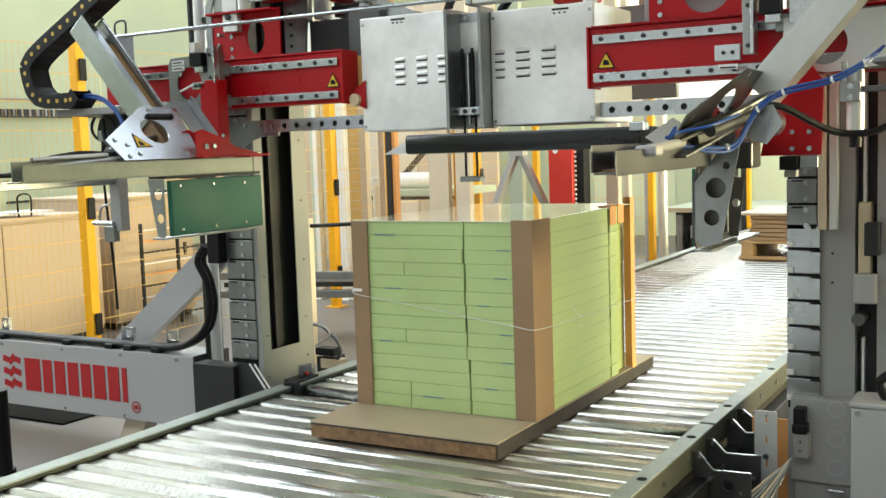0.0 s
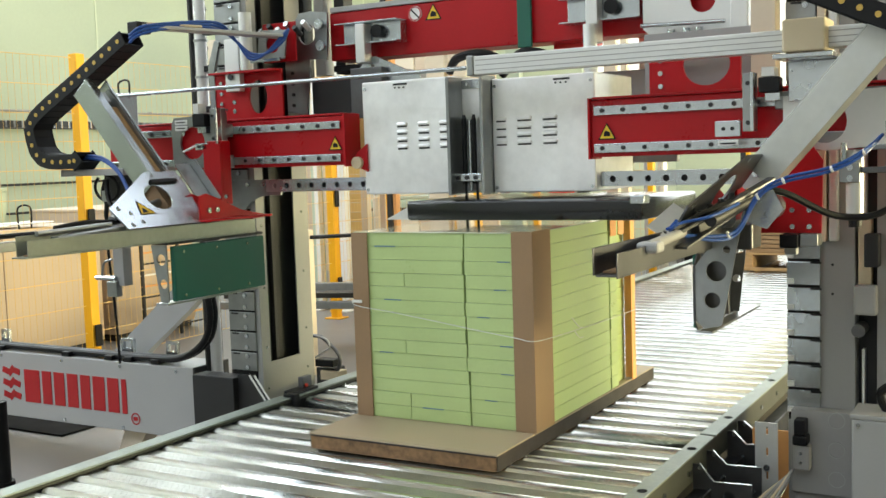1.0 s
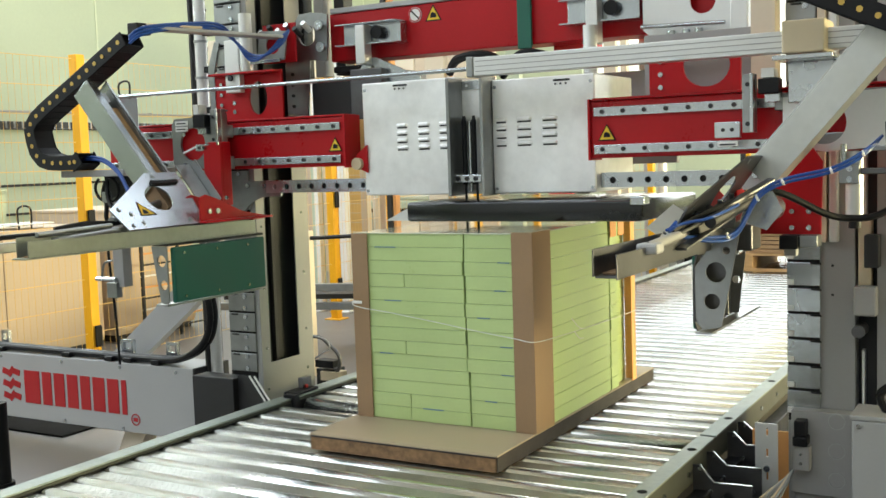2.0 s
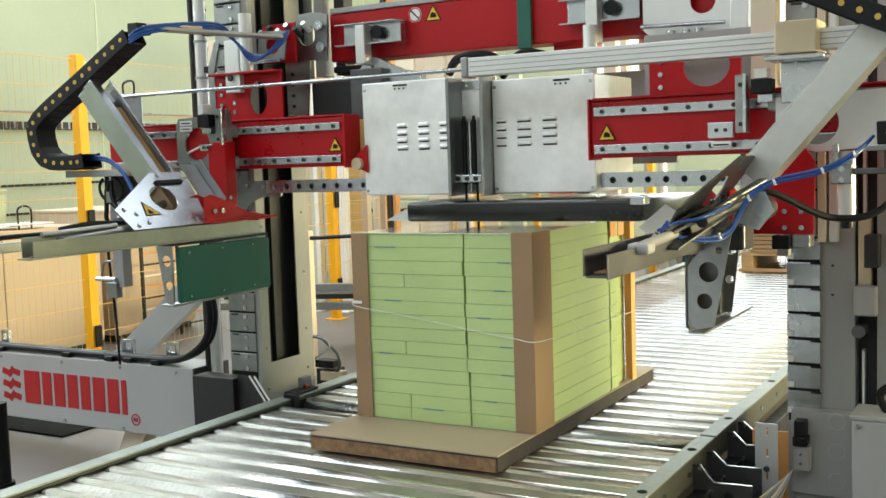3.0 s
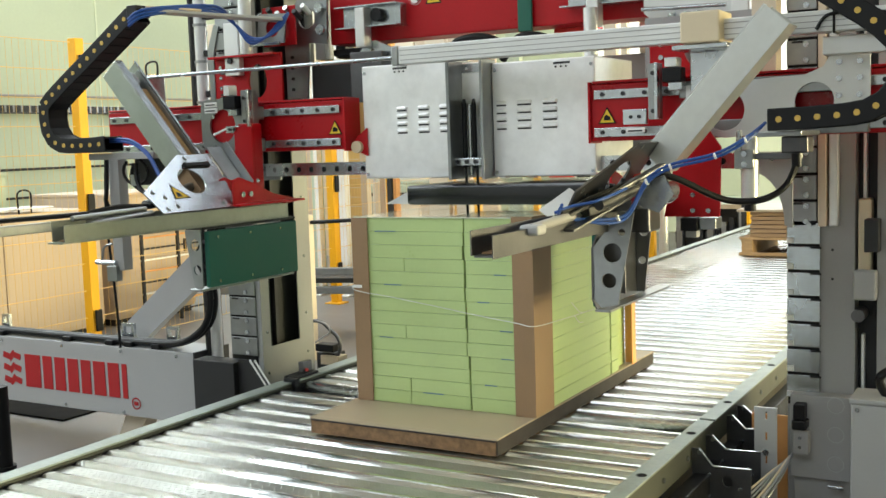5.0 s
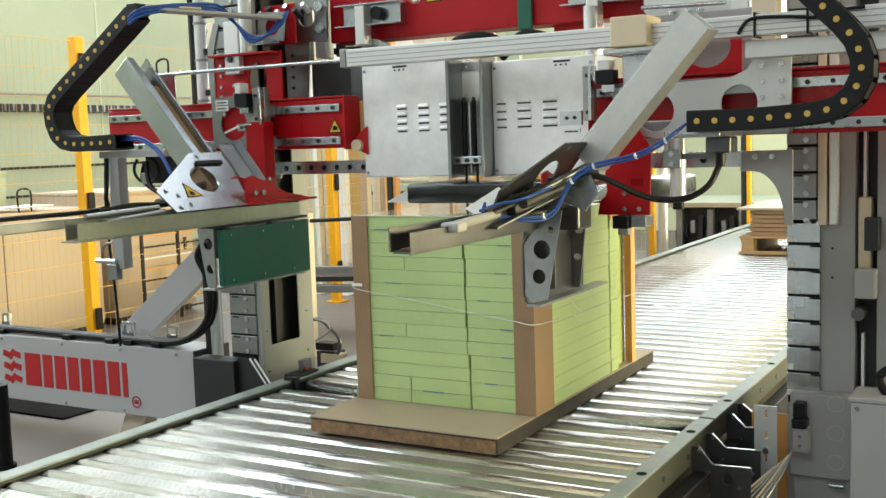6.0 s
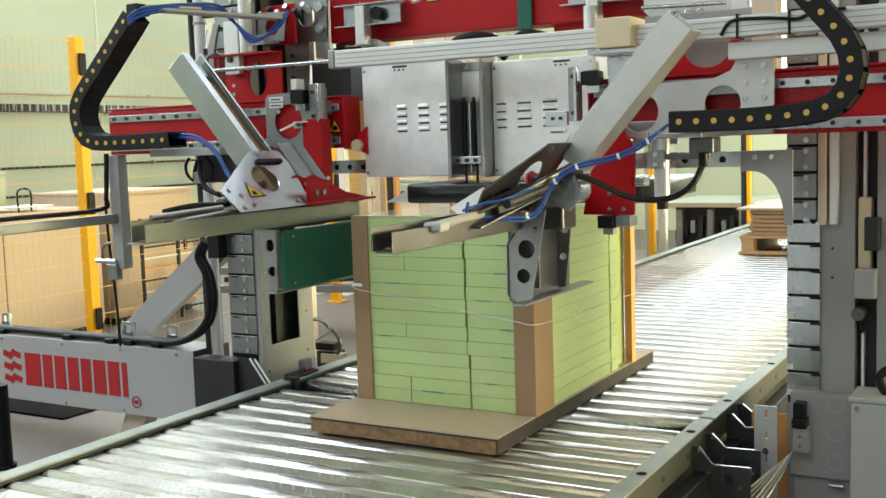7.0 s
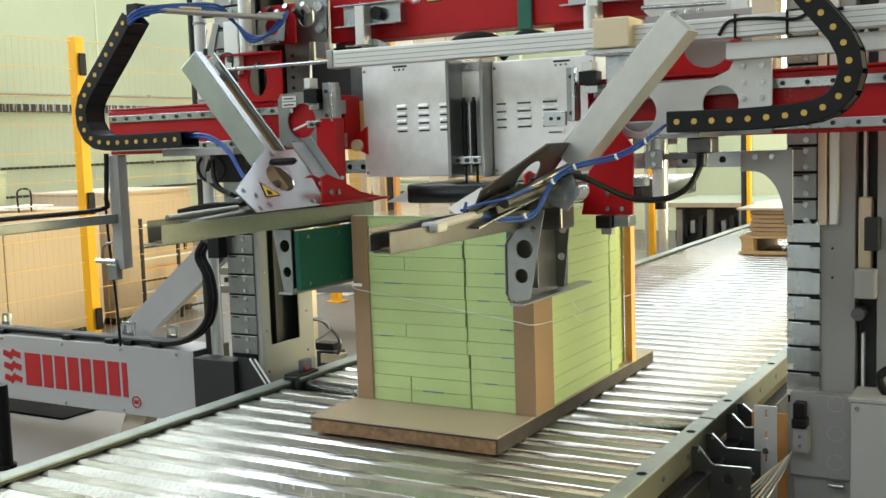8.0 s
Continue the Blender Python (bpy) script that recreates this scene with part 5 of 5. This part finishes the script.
def small_near():
    t = thing("black_post", -4.5, 3.35, 0, "slim black post standing on the floor", "post")
    part("tube", rod((-4.52, 3.4, 0.02), (-4.52, 3.4, 0.42), 0.045), BLACK, t, smooth=True)
    part("foot", rod((-4.52, 3.4, 0), (-4.52, 3.4, 0.02), 0.06), BLACK, t)
    # rail joint sensor on the far rail
    t = thing("rail_sensor", -3.13, 4.2, CZ, "black sensor clamped on the conveyor rail", "sensor")
    part("bracket", box(-3.14, -3.06, 3.915, 4.08, CZ + 0.016, CZ + 0.028, 0.003), BLACK, t)
    part("housing", box(-3.12, -3.09, 4.0, 4.07, CZ + 0.029, CZ + 0.08, 0.004), SHADE_STEEL, t)
    part("joint", box(-3.10, -3.035, 3.86, 3.90, CZ - 0.05, CZ + 0.03, 0.003), BLACK, t)
    part("lens", rod((-3.09, 4.02, CZ + 0.04), (-3.08, 4.02, CZ + 0.04), 0.008), RED_BRIGHT, t)
    t = thing("cable_loop", -3.4, 4.6, 0, "grey and white cable loop on a small valve block", "cable")
    part("block", box(-3.46, -3.34, 4.6, 4.7, 0.0, 0.44, 0.004), DARK, t)
    part("terminal", box(-3.444, -3.325, 4.57, 4.64, 0.452, 0.492, 0.004), BLACK, t, "black connector")
    part("base", box(-3.42, -3.30, 4.58, 4.66, 0.38, 0.43, 0.004), IVORY, t)
    part("lead", hose([(-3.49, 4.6, 0.612), (-3.42, 4.6, 0.608), (-3.365, 4.6, 0.572), (-3.315, 4.6, 0.53), (-3.30, 4.6, 0.48), (-3.32, 4.6, 0.43), (-3.35, 4.6, 0.405)], 0.010), SHADE_STEEL, t, "thick grey cable", smooth=True)
    part("lead", hose([(-3.48, 4.59, 0.622), (-3.38, 4.59, 0.60), (-3.358, 4.59, 0.557), (-3.40, 4.59, 0.53), (-3.456, 4.59, 0.495)], 0.005), GREY_PALE, t, "white cable", smooth=True)
    # fittings beside the right rail
    t = thing("under_rail_guard", -1.0, 3.6, 0, "dark guard plates below the rail, with an added block for shade", "conveyor drive")
    # added black block: stands in for the deep shade under the rail
    part("case", box(-1.11, -1.05, 2.6, 5.4, 0.0, 0.34, 0.006), BLACK, t)
    for y, zt, zc, x1, hole in ((3.678, 0.43, 0.369, -0.904, True), (3.854, 0.431, 0.383, -0.912, False), (4.14, 0.437, 0.388, -0.985, False), (4.302, 0.439, 0.398, -0.985, False)):
        holes = [circle(-0.985, 0.322, 0.02, 20), circle(-1.03, 0.2, 0.03, 18)] if hole else []
        g = part("guard_plate", plate([(-1.112, 0.03), (x1, 0.03), (x1, zc + 0.004), (-1.038, zc), (-1.088, zt), (-1.112, zt)], holes, 0.006, front(y)), SHADE_STEEL, t, "folded dark steel guard plate")
        part("plate_edge", beam((-1.088, y - 0.004, zt + 0.002), (-1.038, y - 0.004, zc + 0.002), 0.012, 0.003, (0, 0, 1), 0), ZINC, g)
        part("plate_edge", beam((-1.038, y - 0.004, zc + 0.002), (x1, y - 0.004, zc + 0.006), 0.012, 0.003, (0, 0, 1), 0), ZINC, g)
        for bx, bz in ((-1.085, zt - 0.012), (-1.05, 0.34), (-0.94, 0.30), (-1.05, 0.26)):
            bolt(g, bx, y - 0.007, bz, 0.008)
    for y in (3.1, 3.35, 3.62, 4.4, 4.7, 5.0, 5.3):
        bolt(CONVEYOR, -1.1148, y, 0.405, 0.010, (1, 0, 0))
    t = thing("slotted_bracket", -0.93, 3.98, 0, "upright slotted zinc bracket beside the conveyor", "bracket")
    holes = [[(-0.925, z), (-0.917, z), (-0.917, z + 0.03), (-0.925, z + 0.03)] for z in (0.31, 0.40, 0.48)]
    part("upright", plate([(-0.965, 0.02), (-0.882, 0.02), (-0.882, 0.525), (-0.965, 0.525)], holes, 0.006, front(3.98)), ALU, t)
    part("foot", box(-0.99, -0.86, 3.94, 4.02, 0, 0.02), ZINC_DULL, t)
    bolt(t, -0.922, 3.973, 0.355, 0.012)
    t = thing("wire_bundle", -0.95, 3.7, 0.0, "bundle of pale grey wires hanging beside the rail", "cable")
    for k in range(6):
        o = 0.012 * k
        part("wire", hose([(-0.84 + o * 0.4, 3.92, 0.345 + o * 0.5), (-0.90 + o, 3.80, 0.30), (-0.98 + o, 3.62, 0.22 - o), (-1.02 + o * 1.2, 3.45, 0.06), (-1.03 + o, 3.35, 0.008)], 0.0045), (IVORY, GREY, ZINC_DULL)[k % 3], t)
    t = thing("orange_sheet", -0.9, 4.0, 0, "orange-brown card sheet leaning under the machine", "card sheet")
    part("sheet", box(-1.03, -0.89, 4.20, 4.215, 0.0, 0.44, 0.002), CARD_ORANGE, t)
    # shadow behind the beam cover, painted as a dark sheet on the floor
    t = thing("floor_shade", -6.3, 5.2, 0, "dark sheet on the floor standing in for the cover's shadow", "floor mat")
    part("sheet", box(-9.2, -5.0, 4.18, 5.0, 0.0, 0.012, 0.003), MATT_BLACK, t)


small_near()


# ---- behind the machine ----
def fence_panel(name, p, q, z0, z1, dy=0.055, dz=0.2):
    """A welded wire panel between two posts."""
    b = bmesh.new()
    p, q = Vector(p), Vector(q)
    L = (q - p).length
    d = (q - p) / L
    n = int(L / dy)
    for k in range(1, n):
        a = p + d * (L * k / n)
        rod((a.x, a.y, z0), (a.x, a.y, z1), 0.0016, b, 4)
    z = z0
    while z <= z1 + 0.01:
        rod((p.x, p.y, z), (q.x, q.y, z), 0.0028, b, 4)
        z += dz
    return b


def fences():
    ys = (2.9, 5.48, 8.55, 11.6)
    t = thing("safety_fence", -6.15, 6, 0, "yellow posts with amber wire mesh safety fence", "fence", "safety fences")
    for y in ys:
        p = part("post", box(-6.19, -6.11, y - 0.04, y + 0.04, 0, 2.38, 0.006), YELLOW, t, "yellow painted post")
        part("foot", box(-6.24, -6.06, y - 0.08, y + 0.08, 0, 0.012), YELLOW, p)
        for z in (0.25, 1.1, 2.1):
            part("clamp", box(-6.10, -6.08, y - 0.03, y + 0.03, z, z + 0.16, 0.008), BLACK, p)
    for a, c in zip(ys, ys[1:]):
        part("mesh_panel", fence_panel("mesh_panel", (-6.15, a + 0.05, 0), (-6.15, c - 0.05, 0), 0.15, 2.35), AMBER, t, "amber wire mesh")
    t = thing("safety_fence", -4.6, 10.5, 0, "yellow posts with amber wire mesh across the hall", "fence", "safety fences")
    for x in (-6.0, -4.85, -3.568):
        part("post", box(x - 0.03, x + 0.03, 10.46, 10.54, 0, 2.3, 0.006), YELLOW, t, "yellow painted post")
    for a, c in ((-6.0, -4.85), (-4.85, -3.568)):
        part("mesh_panel", fence_panel("mesh_panel", (a + 0.06, 10.5, 0), (c - 0.06, 10.5, 0), 0.15, 2.25, 0.06), AMBER, t, "amber wire mesh")


fences()


def cabinet(x0, x1, y0, y1, h, material, label, seams=3, name="machine_cabinet"):
    t = thing(name, (x0 + x1) / 2, (y0 + y1) / 2, 0, label, "machine cabinet", "machine cabinets")
    n = seams
    part("body", box(x0, x1 - 0.02, y0, y1, 0.06, h - 0.03, 0.004), material, t)
    w = (y1 - y0) / n
    for k in range(n):
        d = part("door", box(x1 - 0.019, x1, y0 + k * w + 0.004, y0 + (k + 1) * w - 0.004, 0.09, h - 0.05, 0.004), material, t)
        part("handle", box(x1 + 0.001, x1 + 0.02, y0 + (k + 0.86) * w, y0 + (k + 0.86) * w + 0.03, h * 0.5, h * 0.5 + 0.12, 0.004), BLACK, d)
    part("top_panel", box(x0 - 0.01, x1 + 0.012, y0 - 0.01, y1 + 0.01, h - 0.029, h, 0.006), material, t)
    part("plinth", box(x0 + 0.03, x1 - 0.05, y0 + 0.02, y1 - 0.02, 0, 0.06), DARK, t)
    return t


def background():
    cabinet(-8.3, -7.2, 2.6, 6.55, 1.08, PEACH, "long peach-coloured machine cabinet behind the fence", 4)
    cabinet(-8.3, -7.25, 6.75, 7.75, 1.19, PEACH, "peach machine cabinet with a sloping top", 1)
    cabinet(-9.2, -8.45, 4.2, 6.6, 1.40, WALL, "pale cream machine cabinet against the wall", 5)
    t = thing("steel_rack", -7.15, 7.0, 0, "dark wire rack filled with mixed small boxes", "rack", "")
    for y in (6.85, 7.3, 7.75):
        part("upright", box(-7.05, -7.02, y, y + 0.025, 0, 0.95, 0.002), DARK, t)
    for k in range(9):
        part("shelf_bar", box(-7.05, -7.03, 6.85, 7.775, 0.08 + 0.1 * k, 0.095 + 0.1 * k, 0.002), (DARK, CARD_ORANGE, WHITE)[k % 3], t)
    t = thing("paper_heap", -7.7, 5.6, 1.08, "loose white sheets lying on the cabinet", "papers")
    for k in range(4):
        part("sheet", box(-7.9 + 0.1 * k, -7.6 + 0.1 * k, 5.45 + 0.12 * k, 5.8 + 0.12 * k, 1.081 + 0.012 * k, 1.09 + 0.012 * k, 0.002), WHITE, t)
    t = thing("small_frame", -7.4, 5.8, 1.08, "small black wire frame standing on the cabinet", "frame")
    part("loop", hose([(-7.35, 5.85, 1.08), (-7.35, 5.85, 1.25), (-7.35, 5.97, 1.25), (-7.35, 5.97, 1.08)], 0.008), BLACK, t)
    # wall services
    t = thing("cable_tray", X0, 10, 2.2, "dark perforated cable tray along the wall", "cable tray")
    part("tray", box(X0 + 0.001, X0 + 0.10, Y0, Y1, 2.16, 2.175, 0), DARK, t)
    part("tray_back", box(X0 + 0.001, X0 + 0.02, Y0, Y1, 2.176, 2.28, 0), ZINC_DULL, t)
    b = bmesh.new()
    y = 6.0
    while y < 20:
        box(X0 + 0.085, X0 + 0.10, y, y + 0.09, 2.178, 2.275, 0, b)
        y += 0.14
    tagged(part("tray_grating", b, DARK, t), kind="stuff")
    for z in (1.36, 2.42, 0.95):
        t = thing("wall_pipe", X0, 10, z, "thin dark pipe running along the wall", "pipe", "wall pipes")
        part("tube", rod((X0 + 0.06, Y0, z), (X0 + 0.06, Y1, z), 0.018, seg=8), DARK if z < 2 else GREY, t)
        for y in range(-8, 22, 3):
            part("clip", box(X0 + 0.001, X0 + 0.08, y, y + 0.03, z - 0.03, z + 0.03, 0.002), GREY, t)
    for k in range(12):
        y = -8.0 + 2.5 * k
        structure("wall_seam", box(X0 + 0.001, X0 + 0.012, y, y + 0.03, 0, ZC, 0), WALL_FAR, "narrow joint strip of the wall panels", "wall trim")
    t = thing("wall_post", -12.2, 13.6, 0, "dark grey steel post before the wall", "post")
    part("shaft", box(-12.3, -12.1, 13.5, 13.7, 0, 1.9, 0.01), GREY, t)
    part("foot", box(-12.4, -12.0, 13.4, 13.8, 0, 0.02), GREY, t)
    # plant behind the load
    for x0, x1, y, h, m, lab in ((-5.288, -5.073, 9.0, 3.2, CREAM, "cream square machine post"), (-4.992, -4.838, 9.0, 3.2, CREAM, "cream square machine post"), (-6.368, -6.277, 9.0, 3.0, WHITE, "white square machine post"),
                               (-6.78, -6.68, 9.1, 3.0, WALL, "pale green square machine post"), (-6.672, -6.62, 9.0, 3.0, WHITE, "slim white machine post"),
                               (-4.52, -4.38, 9.2, 3.0, WALL, "pale green square machine post"), (-3.62, -3.50, 9.4, 3.0, CREAM, "slim cream machine post"), (-3.42, -3.36, 9.3, 3.0, CREAM, "slim cream machine post"),
                               (-5.778, -5.722, 9.0, 3.2, DARK, "dark steel machine post"), (-5.718, -5.68, 9.02, 3.2, CARD_ORANGE, "slim rust-brown machine post"),
                               (-6.475, -6.39, 9.0, 2.4, YELLOW, "yellow square fence post"), (-5.919, -5.865, 9.2, 2.4, YELLOW, "slim yellow fence post"), (-5.067, -5.004, 9.1, 2.4, YELLOW, "slim yellow fence post"),
                               (-6.06, -5.99, 9.3, 2.9, PEACH, "peach square machine post")):
        t = thing("machine_post", (x0 + x1) / 2, y, 0, lab, "post", "posts behind the load")
        part("shaft", box(x0, x1, y - 0.04, y + 0.04, 0, h, 0.006), m, t)
        part("foot", box(x0 - 0.01, x1 + 0.01, y - 0.10, y + 0.06, 0, 0.015), m, t)
    t = thing("red_column", -3.9, 9.0, 0, "bright red machine column with a toothed black rack", "machine column")
    part("shaft", box(-3.99, -3.76, 8.9, 9.1, 0, 1.52, 0.006), RED_BRIGHT, t)
    r = part("rack", box(-3.757, -3.67, 8.95, 9.1, 0, 1.52, 0.003), BLACK, t)
    for k in range(14):
        part("tooth", box(-3.757, -3.737, 8.93, 8.948, 0.9 + 0.042 * k, 0.92 + 0.042 * k, 0.002), WHITE, r)
    part("white_spot", plate(circle(-3.92, 1.47, 0.025), [], 0.003, front(8.898)), WHITE, t)
    t = thing("a_frame", -4.1, 8.6, 0, "pale grey A-shaped steel stand", "stand")
    part("leg", beam((-4.85, 8.6, 0.0), (-4.16, 8.6, 1.48), 0.09, 0.05), GREY_PALE, t)
    part("leg", beam((-3.42, 8.62, 0.0), (-4.14, 8.62, 1.48), 0.09, 0.05), ZINC_DULL, t)
    part("cap", box(-4.22, -4.08, 8.55, 8.66, 1.44, 1.54, 0.004), GREY_PALE, t)
    t = thing("work_table", -6.5, 11.0, 0, "pale machine table with a dark edge behind the load", "machine table")
    part("top", box(-7.6, -5.9, 10.6, 11.6, 0.98, 1.06, 0.004), WALL, t)
    part("edge", box(-7.6, -5.9, 10.57, 10.599, 0.94, 0.98, 0.002), BLACK, t)
    for x in (-7.4, -6.05):
        part("leg", box(x - 0.08, x + 0.08, 10.9, 11.1, 0, 0.98), GREY_PALE, t)
    part("roll", rod((-7.0, 10.8, 1.16), (-6.2, 10.8, 1.16), 0.09, seg=18), WHITE, t, smooth=True)
    part("arm", beam((-6.9, 10.9, 1.1), (-6.2, 10.9, 1.75), 0.07, 0.05), DARK, t)
    t = thing("amber_screen", -6.3, 9.4, 0, "amber welding screen on a cream frame", "screen")
    part("curtain", box(-6.556, -6.37, 9.40, 9.41, 0.1, 3.0, 0), AMBER, t)
    for k in range(22):
        part("wire", rod((-6.556, 9.385, 0.3 + 0.1 * k), (-6.37, 9.385, 0.3 + 0.1 * k), 0.004, seg=6), IVORY, t)
    part("frame_post", box(-6.361, -6.28, 9.36, 9.44, 0, 3.0), CREAM, t)
    t = thing("round_bin", -6.47, 9.9, 0, "cream round drum with a crumpled white liner", "drum")
    part("drum", rod((-6.47, 9.9, 0), (-6.47, 9.9, 1.13), 0.085, seg=24), CREAM, t, smooth=True)
    part("liner", rod((-6.47, 9.9, 1.131), (-6.47, 9.9, 1.22), 0.06, seg=14, r2=0.10), WHITE, t)
    t = thing("partition", -9.5, 12.3, 0, "tan partition wall of large panels", "partition")
    for k in range(4):
        part("panel", box(-11.0 + 1.2 * k, -9.83 + 1.2 * k, 12.3, 12.36, 0, 3.4, 0.004), (CREAM, PEACH)[k % 2], t)
    # far end: table, loaded pallet, pipes
    t = thing("far_table", -3.7, 13.0, 0, "long pale table with a wooden edge and dark underframe", "machine table")
    part("top", box(-4.4, -1.5, 13.4, 15.0, 0.60, 0.66, 0.004), WALL, t)
    part("edge", box(-4.4, -1.5, 13.36, 13.399, 0.60, 0.655, 0.002), CARD_TOP, t)
    part("underframe", box(-4.3, -3.35, 13.6, 14.8, 0.02, 0.60, 0.004), DARK, t)
    for k in range(9):
        part("underpart", box(-4.28 + 0.1 * k, -4.22 + 0.1 * k, 13.5, 13.58, 0.16 + 0.05 * (k % 3), 0.30 + 0.06 * (k % 4), 0.004), (SHADE_STEEL, DARK, GREY, DARK)[k % 4], t)
    for x in (-4.2, -3.8, -3.4):
        part("leg", box(x - 0.04, x + 0.04, 13.42, 13.5, 0, 0.57), ZINC_DULL, t)
    t = thing("far_machine", -4.1, 14.5, 0, "pale green machine housing at the hall's end", "machine")
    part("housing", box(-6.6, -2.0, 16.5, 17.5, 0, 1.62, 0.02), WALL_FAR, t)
    part("door", box(-5.2, -4.0, 16.48, 16.499, 0.2, 1.5, 0.006), WALL, t)
    for x, m in ((-3.55, ALU), (-3.70, GREY_PALE)):
        t = thing("steel_pipe", x, 10.8, 0, "upright steel pipe behind the conveyor", "pipe", "upright pipes")
        part("tube", rod((x, 10.8, 0), (x, 10.8, 3.0), 0.05), m, t, smooth=True)
        part("foot", rod((x, 10.8, 0), (x, 10.8, 0.02), 0.09), m, t)
    t = thing("yellow_post", -3.35, 13.0, 0, "thin yellow light barrier post", "post")
    part("shaft", box(-3.225, -3.185, 12.95, 13.05, 0.0, 2.4, 0.004), YELLOW, t)
    part("frame", box(-3.29, -3.24, 12.95, 13.05, 0.0, 2.4, 0.004), DARK, t)
    t = thing("far_pallet", -1.8, 10.0, CZ, "wooden pallet standing on the far rollers", "pallet")
    for x in (-2.44, -1.9, -1.36):
        part("block", box(x, x + 0.1, 9.6, 10.6, CZ, CZ + 0.14, 0.004), WOOD, t)
    for k in range(5):
        part("board", box(-2.46, -1.24, 9.6 + 0.22 * k, 9.72 + 0.22 * k, CZ + 0.141, CZ + 0.163, 0.003), WOOD, t)
    part("bottom_board", box(-2.46, -1.24, 9.58, 9.598, CZ + 0.0, CZ + 0.03, 0.003), WOOD, t)
    t = thing("board_stack", -1.8, 10.0, CZ + 0.163, "stack of brown boards under a wider tan sheet", "board stack")
    for k in range(6):
        part("board", box(-2.36 + random.uniform(-0.01, 0.01), -1.30, 9.62, 10.6, CZ + 0.165 + 0.038 * k, CZ + 0.165 + 0.038 * (k + 1) - 0.006, 0.003), CARD, t)
    part("sheet", box(-2.47, -1.25, 9.56, 10.66, CZ + 0.394, CZ + 0.414, 0.002), CARD_TOP, t, "wide tan sheet")
    # straps hanging from the load's far corner
    t = thing("white_strap", -3.0, 8.6, 0.45, "taut white straps beside the conveyor", "strap")
    part("band", beam((-3.55, 8.8, 0.93), (-3.10, 8.3, 0.49), 0.03, 0.004), WHITE, t)
    part("band", beam((-3.60, 8.9, 0.60), (-3.12, 8.6, 0.49), 0.03, 0.004), WHITE, t)
    part("reel", rod((-3.62, 8.9, 0.0), (-3.62, 8.9, 0.95), 0.03), GREY, t)
    t = thing("floor_conveyor", -5.0, 7.2, 0, "grey side conveyor with zinc rails behind the column", "conveyor")
    for z in (0.40, 0.55):
        part("rail", beam((-6.0, 6.6, z), (-3.6, 7.4, z), 0.06, 0.06), ZINC_DULL, t)
    part("bed", beam((-6.0, 6.9, 0.47), (-3.6, 7.7, 0.47), 0.5, 0.04), DARK, t)
    for x, y in ((-5.8, 6.75), (-3.8, 7.4)):
        part("leg", box(x, x + 0.06, y, y + 0.06, 0, 0.45), GREY, t)
    part("bag", rod((-4.6, 7.3, 0.50), (-4.6, 7.3, 0.62), 0.22, seg=12, r2=0.1), WHITE, t)
    t = thing("rail_rod", -4.2, 6.2, 0, "thin black rod held on a post", "rod")
    part("rod", rod((-4.66, 6.2, 1.005), (-4.27, 6.2, 1.025), 0.014), BLACK, t)
    part("post", box(-4.72, -4.66, 6.17, 6.23, 0, 1.06), CREAM, t)


background()


def motions():
    up = [(0, 0.22), (0.25, 0.145), (0.5, 0.063), (0.75, 0.012), (1.0, -0.003), (1.5, -0.004), (4, -0.004), (4.5, -0.001), (6, 0), (8, 0)]
    left = [(0, -0.637), (1.5, -0.636), (2.4, -0.63), (3, -0.607), (3.5, -0.563), (4, -0.517), (4.5, -0.476), (6, -0.384), (6.5, -0.277), (7, -0.072), (7.4, 0), (7.5, 0), (8, 0)]
    right = [(0, 0.657), (1.5, 0.657), (2.4, 0.652), (3, 0.632), (3.5, 0.586), (4, 0.519), (4.5, 0.439), (6, 0.065), (6.5, 0.013), (7, 0.007), (7.5, 0), (8, 0)]

    def at(rows, t):
        return float(np.interp(t, [a for a, _ in rows], [b for _, b in rows]))

    o = PRESS.location.copy()
    walk(PRESS, [(t, pose(o.x, o.y, o.z + z)) for t, z in up])
    for ob, rows in ((APP_L, left), (APP_R, right)):
        o = ob.location.copy()
        times = sorted({t for t, _ in rows} | {t for t, _ in up})
        walk(ob, [(t, pose(o.x + at(rows, t), o.y, o.z + at(up, t))) for t in times])
    for t, s, made, step, o in CHAINS:
        walk(t, [(a, pose(o.x, o.y, o.z + z)) for a, z in up])
        rows = left if s > 0 else right
        times = [a for a, _ in rows]
        spots = [links_at(s, at(rows, a), len(made), step) for a in times]
        for k, ob in enumerate(made):
            walk(ob, [(a, pose(p[k][0] - o.x, 0, p[k][1] - o.z, 0, p[k][2], 0)) for a, p in zip(times, spots)])


motions()
